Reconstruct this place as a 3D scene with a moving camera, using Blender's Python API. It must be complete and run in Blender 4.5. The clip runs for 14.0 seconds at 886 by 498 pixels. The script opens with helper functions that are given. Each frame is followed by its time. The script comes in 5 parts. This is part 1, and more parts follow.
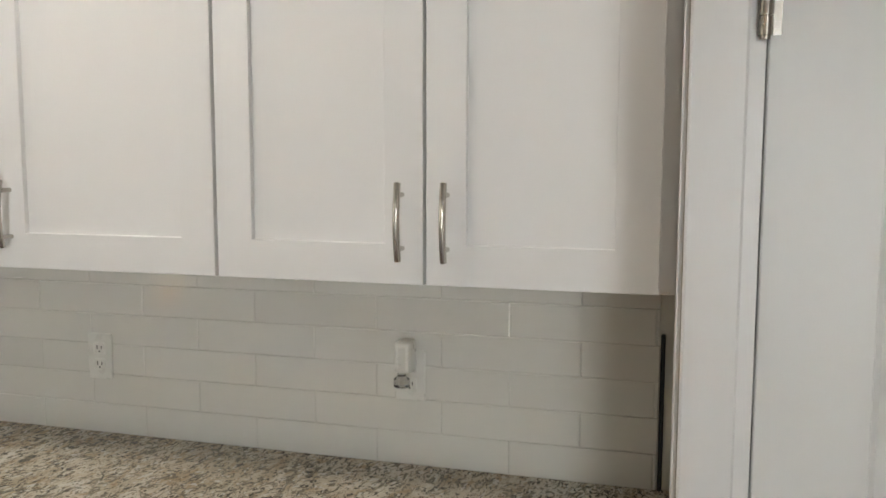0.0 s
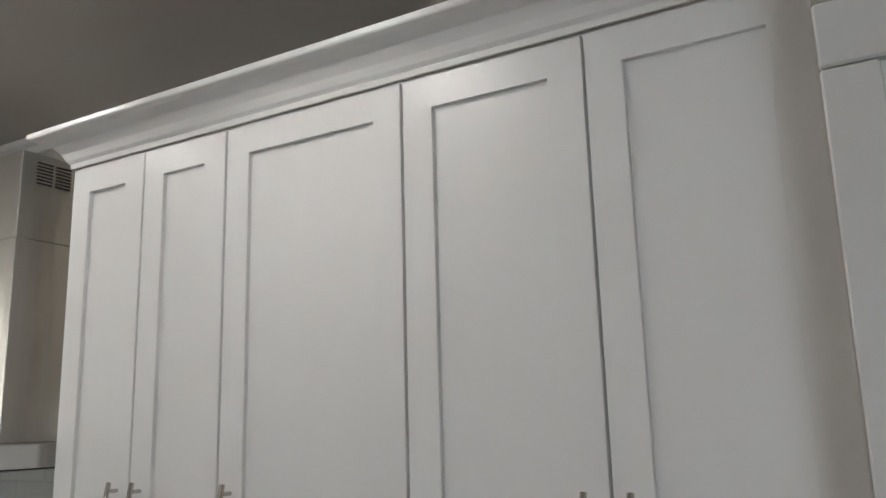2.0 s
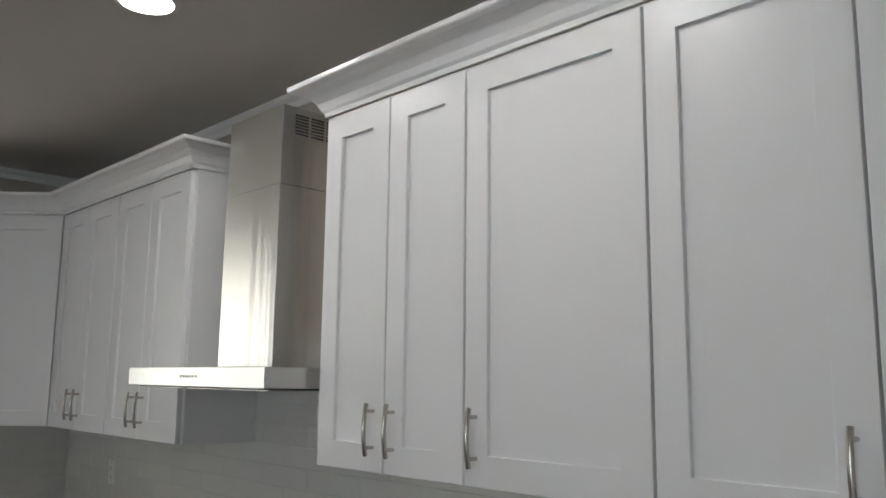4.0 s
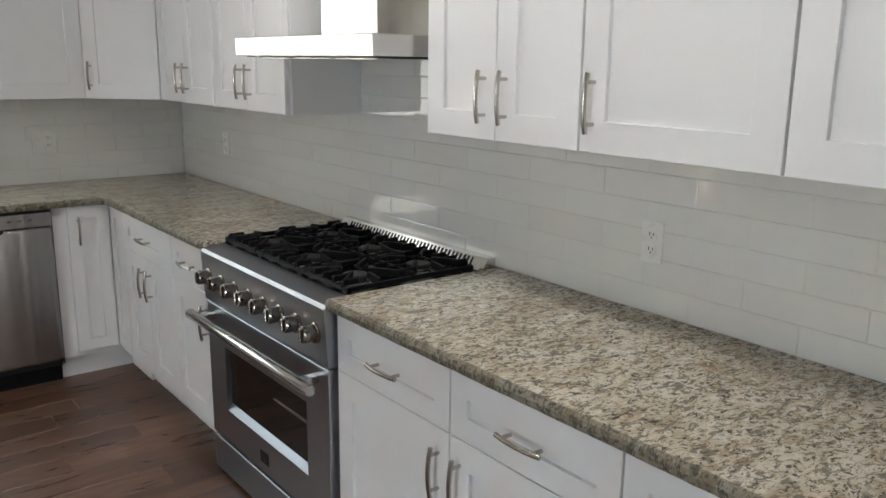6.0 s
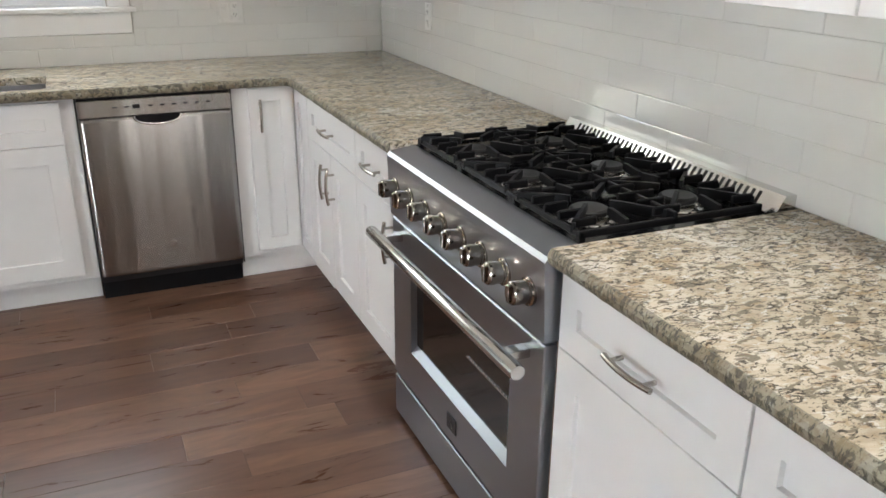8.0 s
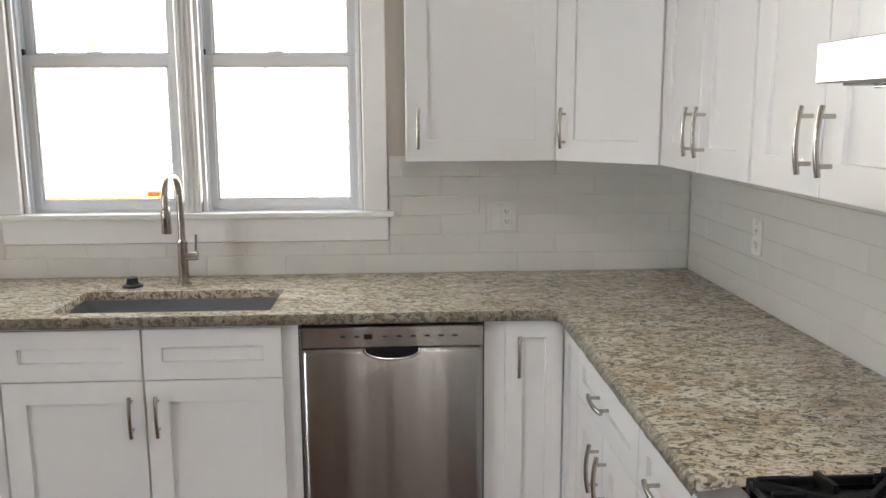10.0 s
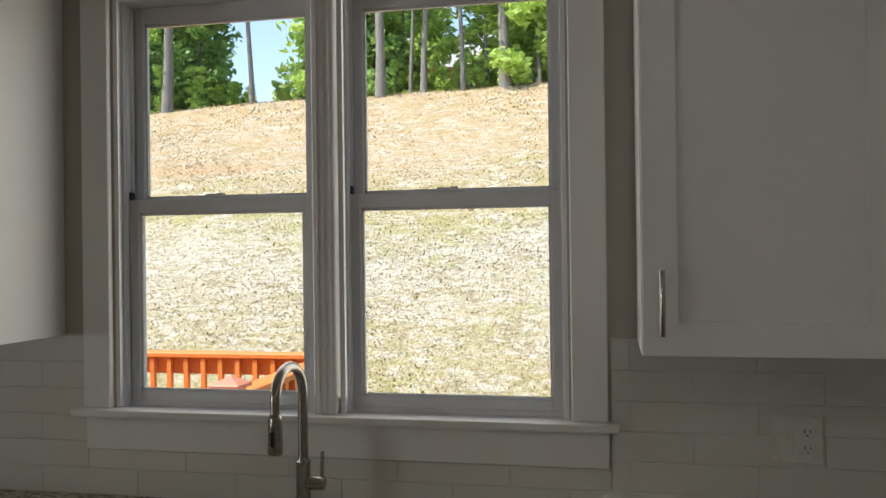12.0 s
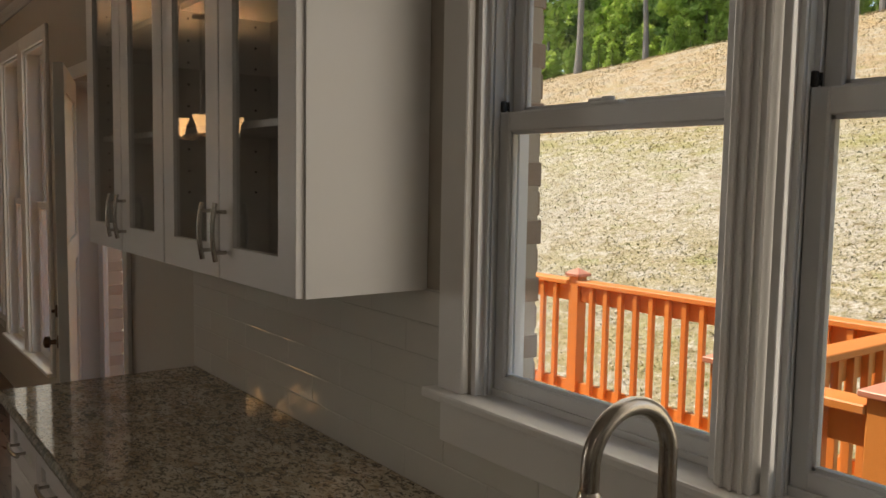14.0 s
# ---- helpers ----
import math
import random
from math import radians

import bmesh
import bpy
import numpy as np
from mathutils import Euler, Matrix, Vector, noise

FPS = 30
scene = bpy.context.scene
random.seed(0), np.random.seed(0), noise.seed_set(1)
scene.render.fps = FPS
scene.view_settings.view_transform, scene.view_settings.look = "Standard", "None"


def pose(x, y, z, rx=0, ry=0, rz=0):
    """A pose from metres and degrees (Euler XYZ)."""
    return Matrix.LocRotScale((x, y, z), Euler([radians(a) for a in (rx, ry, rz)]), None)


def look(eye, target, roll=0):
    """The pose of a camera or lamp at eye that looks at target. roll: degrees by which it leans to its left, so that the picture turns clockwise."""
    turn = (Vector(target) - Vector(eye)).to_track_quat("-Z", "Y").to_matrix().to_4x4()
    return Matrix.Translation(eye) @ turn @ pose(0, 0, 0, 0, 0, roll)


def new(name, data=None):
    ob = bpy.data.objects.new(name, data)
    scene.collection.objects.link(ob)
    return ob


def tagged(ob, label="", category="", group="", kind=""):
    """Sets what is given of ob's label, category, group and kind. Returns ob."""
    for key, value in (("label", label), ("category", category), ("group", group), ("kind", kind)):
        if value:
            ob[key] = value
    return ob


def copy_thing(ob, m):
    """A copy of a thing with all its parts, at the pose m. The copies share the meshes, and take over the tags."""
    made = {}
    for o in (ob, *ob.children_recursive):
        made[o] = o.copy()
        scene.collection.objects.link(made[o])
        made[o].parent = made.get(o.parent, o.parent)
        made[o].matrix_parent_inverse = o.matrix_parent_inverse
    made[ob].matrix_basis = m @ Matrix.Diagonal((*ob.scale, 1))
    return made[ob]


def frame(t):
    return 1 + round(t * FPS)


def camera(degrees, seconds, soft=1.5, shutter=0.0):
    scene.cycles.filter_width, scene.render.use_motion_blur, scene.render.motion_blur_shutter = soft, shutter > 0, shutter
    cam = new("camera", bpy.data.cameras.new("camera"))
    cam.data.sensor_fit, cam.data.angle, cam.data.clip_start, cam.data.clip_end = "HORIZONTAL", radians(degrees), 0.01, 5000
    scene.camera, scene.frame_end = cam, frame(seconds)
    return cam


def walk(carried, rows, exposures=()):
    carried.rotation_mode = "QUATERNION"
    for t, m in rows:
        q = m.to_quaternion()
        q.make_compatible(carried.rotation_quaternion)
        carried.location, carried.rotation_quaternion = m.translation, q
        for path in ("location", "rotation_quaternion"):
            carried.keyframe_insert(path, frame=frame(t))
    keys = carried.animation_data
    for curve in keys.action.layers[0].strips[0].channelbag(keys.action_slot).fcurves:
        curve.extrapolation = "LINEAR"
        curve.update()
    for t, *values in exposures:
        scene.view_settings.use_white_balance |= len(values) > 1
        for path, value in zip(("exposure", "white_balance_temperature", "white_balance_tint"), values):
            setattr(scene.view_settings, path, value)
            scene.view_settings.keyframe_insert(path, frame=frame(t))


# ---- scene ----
cam = camera(56.9, 14.0)
PATH = [
    (0, (-1.71, -4.802, 1.585), (0.204, -4.257, 1.384), 0.1),
    (0.5, (-1.756, -4.777, 1.62), (0.15, -4.172, 1.61), -0.8),
    (1, (-1.764, -4.789, 1.676), (0.11, -4.103, 1.807), -1.8),
    (1.5, (-1.753, -4.821, 1.703), (0.059, -4.015, 1.959), -2.3),
    (2, (-1.74, -4.87, 1.684), (-0.046, -3.888, 2.094), -1.6),
    (2.5, (-1.717, -4.884, 1.657), (-0.158, -3.729, 2.144), -0.7),
    (2.7, (-1.699, -4.895, 1.632), (-0.201, -3.673, 2.144), 0.6),
    (4.8, (-1.789, -4.819, 1.623), (-0.49, -3.299, 1.675), 0.6),
    (5, (-1.79, -4.82, 1.621), (-0.503, -3.29, 1.588), 0.6),
    (5.5, (-1.784, -4.824, 1.606), (-0.534, -3.28, 1.369), 0.6),
    (6, (-1.775, -4.772, 1.577), (-0.574, -3.236, 1.13), 0.7),
    (6.5, (-1.776, -4.63, 1.55), (-0.639, -3.097, 0.955), 0.8),
    (7, (-1.736, -4.481, 1.525), (-0.687, -2.928, 0.826), 0.8),
    (7.5, (-1.576, -4.289, 1.503), (-0.658, -2.67, 0.772), 0.8),
    (8, (-1.454, -4.092, 1.493), (-0.701, -2.387, 0.768), 0.5),
    (8.5, (-1.385, -3.854, 1.528), (-0.841, -2.048, 0.864), 0.2),
    (9, (-1.291, -3.646, 1.536), (-0.937, -1.763, 0.963), 0.0),
    (9.2, (-1.253, -3.557, 1.536), (-0.939, -1.657, 0.996), 0.3),
    (11.3, (-1.127, -2.523, 1.615), (-1.38, -0.539, 1.61), -1.3),
    (11.5, (-1.171, -2.403, 1.623), (-1.455, -0.424, 1.63), -1.0),
    (12, (-1.202, -2.115, 1.601), (-1.602, -0.155, 1.607), -0.7),
    (12.5, (-1.191, -1.808, 1.613), (-1.776, 0.104, 1.578), -0.3),
    (13, (-1.258, -1.531, 1.6), (-2.124, 0.27, 1.517), 0.2),
    (13.5, (-1.297, -1.283, 1.625), (-2.519, 0.294, 1.483), 0.6),
    (14, (-1.273, -1.081, 1.623), (-2.863, 0.121, 1.451), 1.0),
]
walk(cam, [(t, look(eye, target, roll)) for t, eye, target, roll in PATH],
     exposures=[(0, 2.42, 6800, 10), (1, 2.3, 6700, 10), (2, 1.7, 6300, 10), (2.7, 1.65, 6200, 10), (5, 1.95, 6050, 9), (7, 3.05, 6350, 11), (9.2, 3.35, 6250, 11), (11.3, 1.75, 6650, 12), (12.5, 0.9, 6850, 10), (14, 0.75, 8000, 14)])

# ---- world, sun, large lights ----
world = bpy.data.worlds.new("world")
scene.world = world
world.use_nodes = True
wn = world.node_tree
sky = wn.nodes.new("ShaderNodeTexSky")
sky.sky_type, sky.sun_disc = "NISHITA", False
SUN_DIR = Vector((-0.42, -0.32, 0.85)).normalized()
sky.sun_elevation = math.asin(SUN_DIR.z)
sky.sun_rotation = math.atan2(SUN_DIR.x, SUN_DIR.y)
wn.nodes["Background"].inputs["Strength"].default_value = 0.15
wn.links.new(sky.outputs["Color"], wn.nodes["Background"].inputs["Color"])
sun = new("sun", bpy.data.lights.new("sun", "SUN"))
sun.data.energy, sun.data.angle, sun.data.color = 4.0, radians(0.5), (1.0, 0.95, 0.86)
sun.matrix_world = look(SUN_DIR * 30, (0, 0, 0))

CEIL = 2.74
# the third can is unseen, added behind the camera as fill light
CANS = [(-0.80, -2.55), (-0.95, -3.72), (-1.25, -6.30)]
for (cx, cy), watts in zip(CANS, (1.5, 1.4, 1.4)):
    lamp = new("can_lamp", bpy.data.lights.new("can_lamp", "AREA"))
    lamp.data.shape, lamp.data.size, lamp.data.energy, lamp.data.color = "DISK", 0.15, watts, (1.0, 0.95, 0.88)
    lamp.matrix_world = look((cx, cy, CEIL - 0.004), (cx, cy, 0))

# daylight lamps: an unseen glazed bay added to the west wall, and north windows
for eye, aim, wide, high, watts, tint in (((-10.3, -6.8, 1.4), (0, -6.8, 1.4), 1.3, 1.9, 34.0, (0.88, 0.95, 1.0)),
                                          ((-1.953, 0.012, 1.756), (-1.953, -5, 1.756), 1.24, 1.10, 2.2, (1.0, 0.98, 0.90)),
                                          ((-6.975, 0.012, 1.40), (-6.975, -5, 1.40), 0.58, 1.9, 1.6, (0.97, 1.0, 0.95)),
                                          ((-7.775, 0.012, 1.40), (-7.775, -5, 1.40), 0.58, 1.9, 1.6, (0.97, 1.0, 0.95))):
    day = new("window_daylight", bpy.data.lights.new("window_daylight", "AREA"))
    day.data.shape, day.data.size, day.data.size_y, day.data.energy, day.data.color = "RECTANGLE", wide, high, watts, tint
    day.matrix_world = look(eye, aim)

# ---- materials ----


class Nodes:
    """A small writer of node trees."""

    def __init__(self, name):
        self.m = bpy.data.materials.new(name)
        self.m.use_nodes = True
        self.t = self.m.node_tree
        self.b = self.t.nodes["Principled BSDF"]

    def add(self, kind, **values):
        n = self.t.nodes.new(kind)
        for key, value in values.items():
            if key in n.inputs:
                n.inputs[key].default_value = value
        return n

    def link(self, a, b):
        self.t.links.new(a, b)

    def coords(self, scale=(1, 1, 1), out="Object"):
        c, m = self.add("ShaderNodeTexCoord"), self.add("ShaderNodeMapping")
        m.inputs["Scale"].default_value = scale
        self.link(c.outputs[out], m.inputs["Vector"])
        return m.outputs["Vector"]

    def noise(self, vec, scale, detail=4.0, rough=0.55, distort=0.0):
        n = self.add("ShaderNodeTexNoise", Scale=scale, Detail=detail, Roughness=rough, Distortion=distort)
        self.link(vec, n.inputs["Vector"])
        return n.outputs["Fac"]

    def ramp(self, fac, stops):
        r = self.add("ShaderNodeValToRGB")
        e = r.color_ramp.elements
        while len(e) < len(stops):
            e.new(0.5)
        for el, (p, c) in zip(e, stops):
            el.position, el.color = p, (*c, 1)
        self.link(fac, r.inputs["Fac"])
        return r.outputs["Color"]

    def mix(self, fac, a, b, blend="MIX"):
        n = self.t.nodes.new("ShaderNodeMix")
        n.data_type, n.blend_type = "RGBA", blend
        for sock, v in ((n.inputs[0], fac), (n.inputs[6], a), (n.inputs[7], b)):
            if isinstance(v, (int, float)):
                sock.default_value = v
            elif isinstance(v, tuple):
                sock.default_value = (*v, 1)
            else:
                self.link(v, sock)
        return n.outputs[2]

    def bump(self, height, strength=0.2, distance=0.002):
        n = self.add("ShaderNodeBump", Strength=strength, Distance=distance)
        self.link(height, n.inputs["Height"])
        self.link(n.outputs["Normal"], self.b.inputs["Normal"])

    def rough(self, fac, low, high):
        n = self.add("ShaderNodeMapRange")
        n.inputs["To Min"].default_value, n.inputs["To Max"].default_value = low, high
        self.link(fac, n.inputs["Value"])
        self.link(n.outputs["Result"], self.b.inputs["Roughness"])

    def color(self, socket):
        self.link(socket, self.b.inputs["Base Color"])

    def random(self):
        return self.add("ShaderNodeObjectInfo").outputs["Random"]


def paint(name, color, rough=0.4, grain=0.012, scale=900, vary=0.03):
    n = Nodes(name)
    v = n.coords()
    n.color(n.mix(n.noise(v, 1.6, 3), tuple(c * (1 - vary) for c in color), tuple(min(1, c * (1 + vary)) for c in color)))
    n.rough(n.noise(v, 14, 4), rough * 0.85, rough * 1.15)
    n.bump(n.noise(v, scale, 2), grain * 10, 0.0004)
    return n.m


def metal(name, color, rough, stretch, scale=60, rvar=0.25, bump=0.02, brushed=False, wavy=0.35):
    n = Nodes(name)
    v = n.coords(stretch)
    fine = n.noise(v, scale, 3, 0.6)
    n.color(n.mix(n.noise(n.coords(), 3.0, 3), tuple(c * 0.94 for c in color), color))
    n.b.inputs["Metallic"].default_value = 1.0
    n.rough(fine, rough * (1 - rvar), rough * (1 + rvar))
    n.bump(fine, bump, 0.0006)
    if brushed:
        tan = n.add("ShaderNodeCombineXYZ", Z=1.0)
        n.link(tan.outputs["Vector"], n.b.inputs["Tangent"])
        n.b.inputs["Anisotropic"].default_value = 1.0
        wave = n.add("ShaderNodeMath")
        wave.operation, wave.inputs[1].default_value = "MULTIPLY_ADD", 0.02
        n.link(fine, wave.inputs[0])
        n.link(n.noise(n.coords((9.0, 9.0, 0.25)), 1.0, 2, 0.5), wave.inputs[2])
        n.bump(wave.outputs[0], wavy, 0.012)
    return n.m


def plain(name, color, rough=0.5, metallic=0.0, grain=0.0, scale=200):
    n = Nodes(name)
    n.b.inputs["Base Color"].default_value = (*color, 1)
    n.b.inputs["Metallic"].default_value = metallic
    v = n.coords()
    n.rough(n.noise(v, 30, 3), rough * 0.85, min(1, rough * 1.15))
    if grain:
        n.bump(n.noise(v, scale, 3), grain, 0.001)
    return n.m


WHITE = paint("cabinet_white", (0.74, 0.735, 0.73), 0.34)
TRIMW = paint("trim_white", (0.72, 0.71, 0.695), 0.38)
WALL = paint("wall_greige", (0.42, 0.385, 0.335), 0.7, 0.03, 300)
CEILM = paint("ceiling_paint", (0.60, 0.575, 0.545), 0.85, 0.04, 220)
DOORW = paint("door_white", (0.70, 0.70, 0.68), 0.4)
# shell and shelves of the glazed cabinets, a darker tone than the cabinet white
INSIDE = paint("cabinet_inside_grey", (0.55, 0.54, 0.53), 0.45)
VINYL = paint("window_vinyl", (0.72, 0.73, 0.74), 0.35)
STEEL_H = metal("brushed_steel_horizontal", (0.62, 0.615, 0.60), 0.26, (1, 40, 40), bump=0.006)
STEEL_V = metal("brushed_steel_door", (0.40, 0.39, 0.38), 0.25, (1, 40, 40), rvar=0.06, brushed=True, wavy=0.6)
STEEL_C = metal("satin_steel_chimney", (0.64, 0.63, 0.605), 0.22, (1, 30, 30), rvar=0.06, brushed=True)
STEEL_S = metal("smooth_steel", (0.66, 0.65, 0.63), 0.17, (1, 30, 30), bump=0.01)
NICKEL = metal("brushed_nickel", (0.50, 0.47, 0.43), 0.20, (30, 30, 1), 80)
RANGE_STEEL = metal("range_steel", (0.37, 0.39, 0.425), 0.36, (1, 40, 40), rvar=0.06, bump=0.002)
SINK_STEEL = metal("sink_steel", (0.55, 0.55, 0.555), 0.32, (1, 40, 40))
KNOB = metal("polished_knob_nickel", (0.36, 0.33, 0.29), 0.15, (30, 30, 1), 80)
FAUCET = metal("faucet_nickel", (0.42, 0.385, 0.34), 0.26, (30, 30, 1), 80)
IRON = plain("cast_iron", (0.004, 0.004, 0.005), 0.52, 0, 0.3, 600)
CAPI = plain("burner_cap_enamel", (0.011, 0.011, 0.012), 0.42, 0, 0.2, 400)
BLACK = plain("black_plastic", (0.012, 0.012, 0.013), 0.35)
ENAMEL = plain("black_enamel", (0.005, 0.005, 0.006), 0.2)
DARKM = plain("dark_metal", (0.05, 0.05, 0.055), 0.35, 1.0)
OUTLET = plain("outlet_plastic", (0.62, 0.61, 0.575), 0.28)
for dull in (IRON, ENAMEL):
    dull.node_tree.nodes["Principled BSDF"].inputs["Specular IOR Level"].default_value = 0.25
SLOT = plain("slot_dark", (0.03, 0.03, 0.03), 0.6)
GROUT = plain("grout", (0.66, 0.65, 0.60), 0.85, 0, 0.3, 400)
MORTAR = plain("tan_mortar", (0.46, 0.39, 0.31), 0.9, 0, 0.5, 150)
RUBBER = plain("black_rubber", (0.015, 0.015, 0.015), 0.55)
BRONZE = plain("bronze", (0.10, 0.06, 0.035), 0.35, 1.0)


def tile_material():
    n = Nodes("glazed_tile")
    r, v = n.random(), n.coords()
    tone = n.ramp(r, [(0.0, (0.595, 0.585, 0.55)), (1.0, (0.66, 0.65, 0.61))])
    n.color(n.mix(n.noise(v, 6, 3), tone, (0.625, 0.615, 0.58)))
    n.rough(n.noise(v, 9, 3), 0.025, 0.05)
    n.b.inputs["Specular IOR Level"].default_value = 0.7
    n.bump(n.noise(v, 11, 2, 0.4), 0.05, 0.004)
    return n.m


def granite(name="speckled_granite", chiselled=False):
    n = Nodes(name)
    # chiselled scales the stone tones down to 0.42
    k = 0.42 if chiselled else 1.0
    v = n.coords((1, 1, 1))
    turn = n.add("ShaderNodeMapping")
    turn.inputs["Rotation"].default_value, turn.inputs["Scale"].default_value = (0, 0, 0.6), (1.0, 1.75, 1.0)
    n.link(v, turn.inputs["Vector"])
    w = turn.outputs["Vector"]

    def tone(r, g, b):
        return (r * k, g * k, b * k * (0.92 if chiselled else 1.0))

    def grey(c):
        return (c, c, c)

    big = n.noise(w, 6, 5, 0.62, 0.9)
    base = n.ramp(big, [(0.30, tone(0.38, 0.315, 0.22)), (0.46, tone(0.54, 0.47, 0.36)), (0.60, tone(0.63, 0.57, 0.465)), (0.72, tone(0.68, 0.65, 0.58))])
    tan = n.noise(w, 15, 5, 0.62, 1.2)
    c0 = n.mix(n.ramp(tan, [(0.53, grey(0)), (0.63, grey(0.7))]), base, tone(0.36, 0.26, 0.15))
    blot = n.noise(w, 26, 5, 0.66, 1.5)
    c1 = n.mix(n.ramp(blot, [(0.515, grey(0)), (0.565, grey(0.85))]), c0, tone(0.17, 0.15, 0.115))
    pale = n.noise(w, 36, 4, 0.6, 0.5)
    c2 = n.mix(n.ramp(pale, [(0.58, grey(0)), (0.64, grey(0.8))]), c1, tone(0.68, 0.65, 0.58))
    fine = n.noise(w, 52, 5, 0.66, 1.2)
    c3 = n.mix(n.ramp(fine, [(0.555, grey(0)), (0.59, grey(0.88))]), c2, (0.05, 0.046, 0.038))
    rust = n.noise(v, 60, 3, 0.6, 0.4)
    c4 = n.mix(n.ramp(rust, [(0.66, grey(0)), (0.72, grey(0.6))]), c3, tone(0.24, 0.12, 0.06))
    n.color(c4)
    if chiselled:
        n.rough(blot, 0.35, 0.6)
        n.bump(n.noise(v, 120, 4), 0.7, 0.002)
    else:
        n.rough(blot, 0.03, 0.08)
        n.bump(fine, 0.04, 0.0006)
    return n.m


def plank_wood(joined):
    n = Nodes("plank_joined" if joined else "plank_wood")
    r = n.add("ShaderNodeNewGeometry").outputs["Random Per Island"] if joined else n.random()
    c, mp, sh = n.add("ShaderNodeTexCoord"), n.add("ShaderNodeMapping"), n.add("ShaderNodeVectorMath")
    mul = n.add("ShaderNodeMath")
    mul.operation, mul.inputs[1].default_value = "MULTIPLY", 37.0
    n.link(r, mul.inputs[0])
    n.link(c.outputs["Object"], sh.inputs[0])
    n.link(mul.outputs[0], sh.inputs[1])
    mp.inputs["Scale"].default_value = (1.3, 7, 7)
    n.link(sh.outputs[0], mp.inputs["Vector"])
    v = mp.outputs["Vector"]
    tone = n.ramp(r, [(0.0, (0.130, 0.065, 0.041)), (0.35, (0.175, 0.092, 0.059)), (0.7, (0.215, 0.118, 0.077)), (1.0, (0.265, 0.156, 0.106))])
    grain = n.noise(v, 1.7, 9, 0.66, 1.4)
    col = n.mix(n.ramp(grain, [(0.35, (0, 0, 0)), (0.68, (1, 1, 1))]), n.mix(0.52, tone, (0.036, 0.018, 0.013)), tone)
    knot = n.noise(v, 0.9, 2, 0.5, 0.4)
    col = n.mix(n.ramp(knot, [(0.66, (0, 0, 0)), (0.78, (0.75, 0.75, 0.75))]), col, (0.045, 0.022, 0.015))
    n.color(col)
    n.rough(grain, 0.22, 0.36)
    n.bump(n.noise(v, 1.6, 6, 0.6, 0.6), 0.25, 0.0025)
    return n.m


def glass(name, color=(1, 1, 1), rough=0.0):
    n = Nodes(name)
    n.b.inputs["Base Color"].default_value = (*color, 1)
    n.b.inputs["Transmission Weight"].default_value = 1.0
    n.b.inputs["IOR"].default_value = 1.45
    n.b.inputs["Roughness"].default_value = rough
    return n.m


def glow(name, color, strength):
    n = Nodes(name)
    n.b.inputs["Base Color"].default_value = (*color, 1)
    n.b.inputs["Emission Color"].default_value = (*color, 1)
    n.b.inputs["Emission Strength"].default_value = strength
    return n.m


def deck_wood():
    n = Nodes("orange_stained_deck_wood")
    v = n.coords((3, 3, 3))
    g = n.noise(v, 9, 6, 0.6, 0.8)
    r = n.random()
    tone = n.mix(r, (0.60, 0.20, 0.042), (0.70, 0.265, 0.062))
    n.color(n.mix(g, n.mix(0.35, tone, (0.30, 0.08, 0.015)), tone))
    n.rough(g, 0.45, 0.65)
    n.bump(g, 0.2, 0.002)
    return n.m


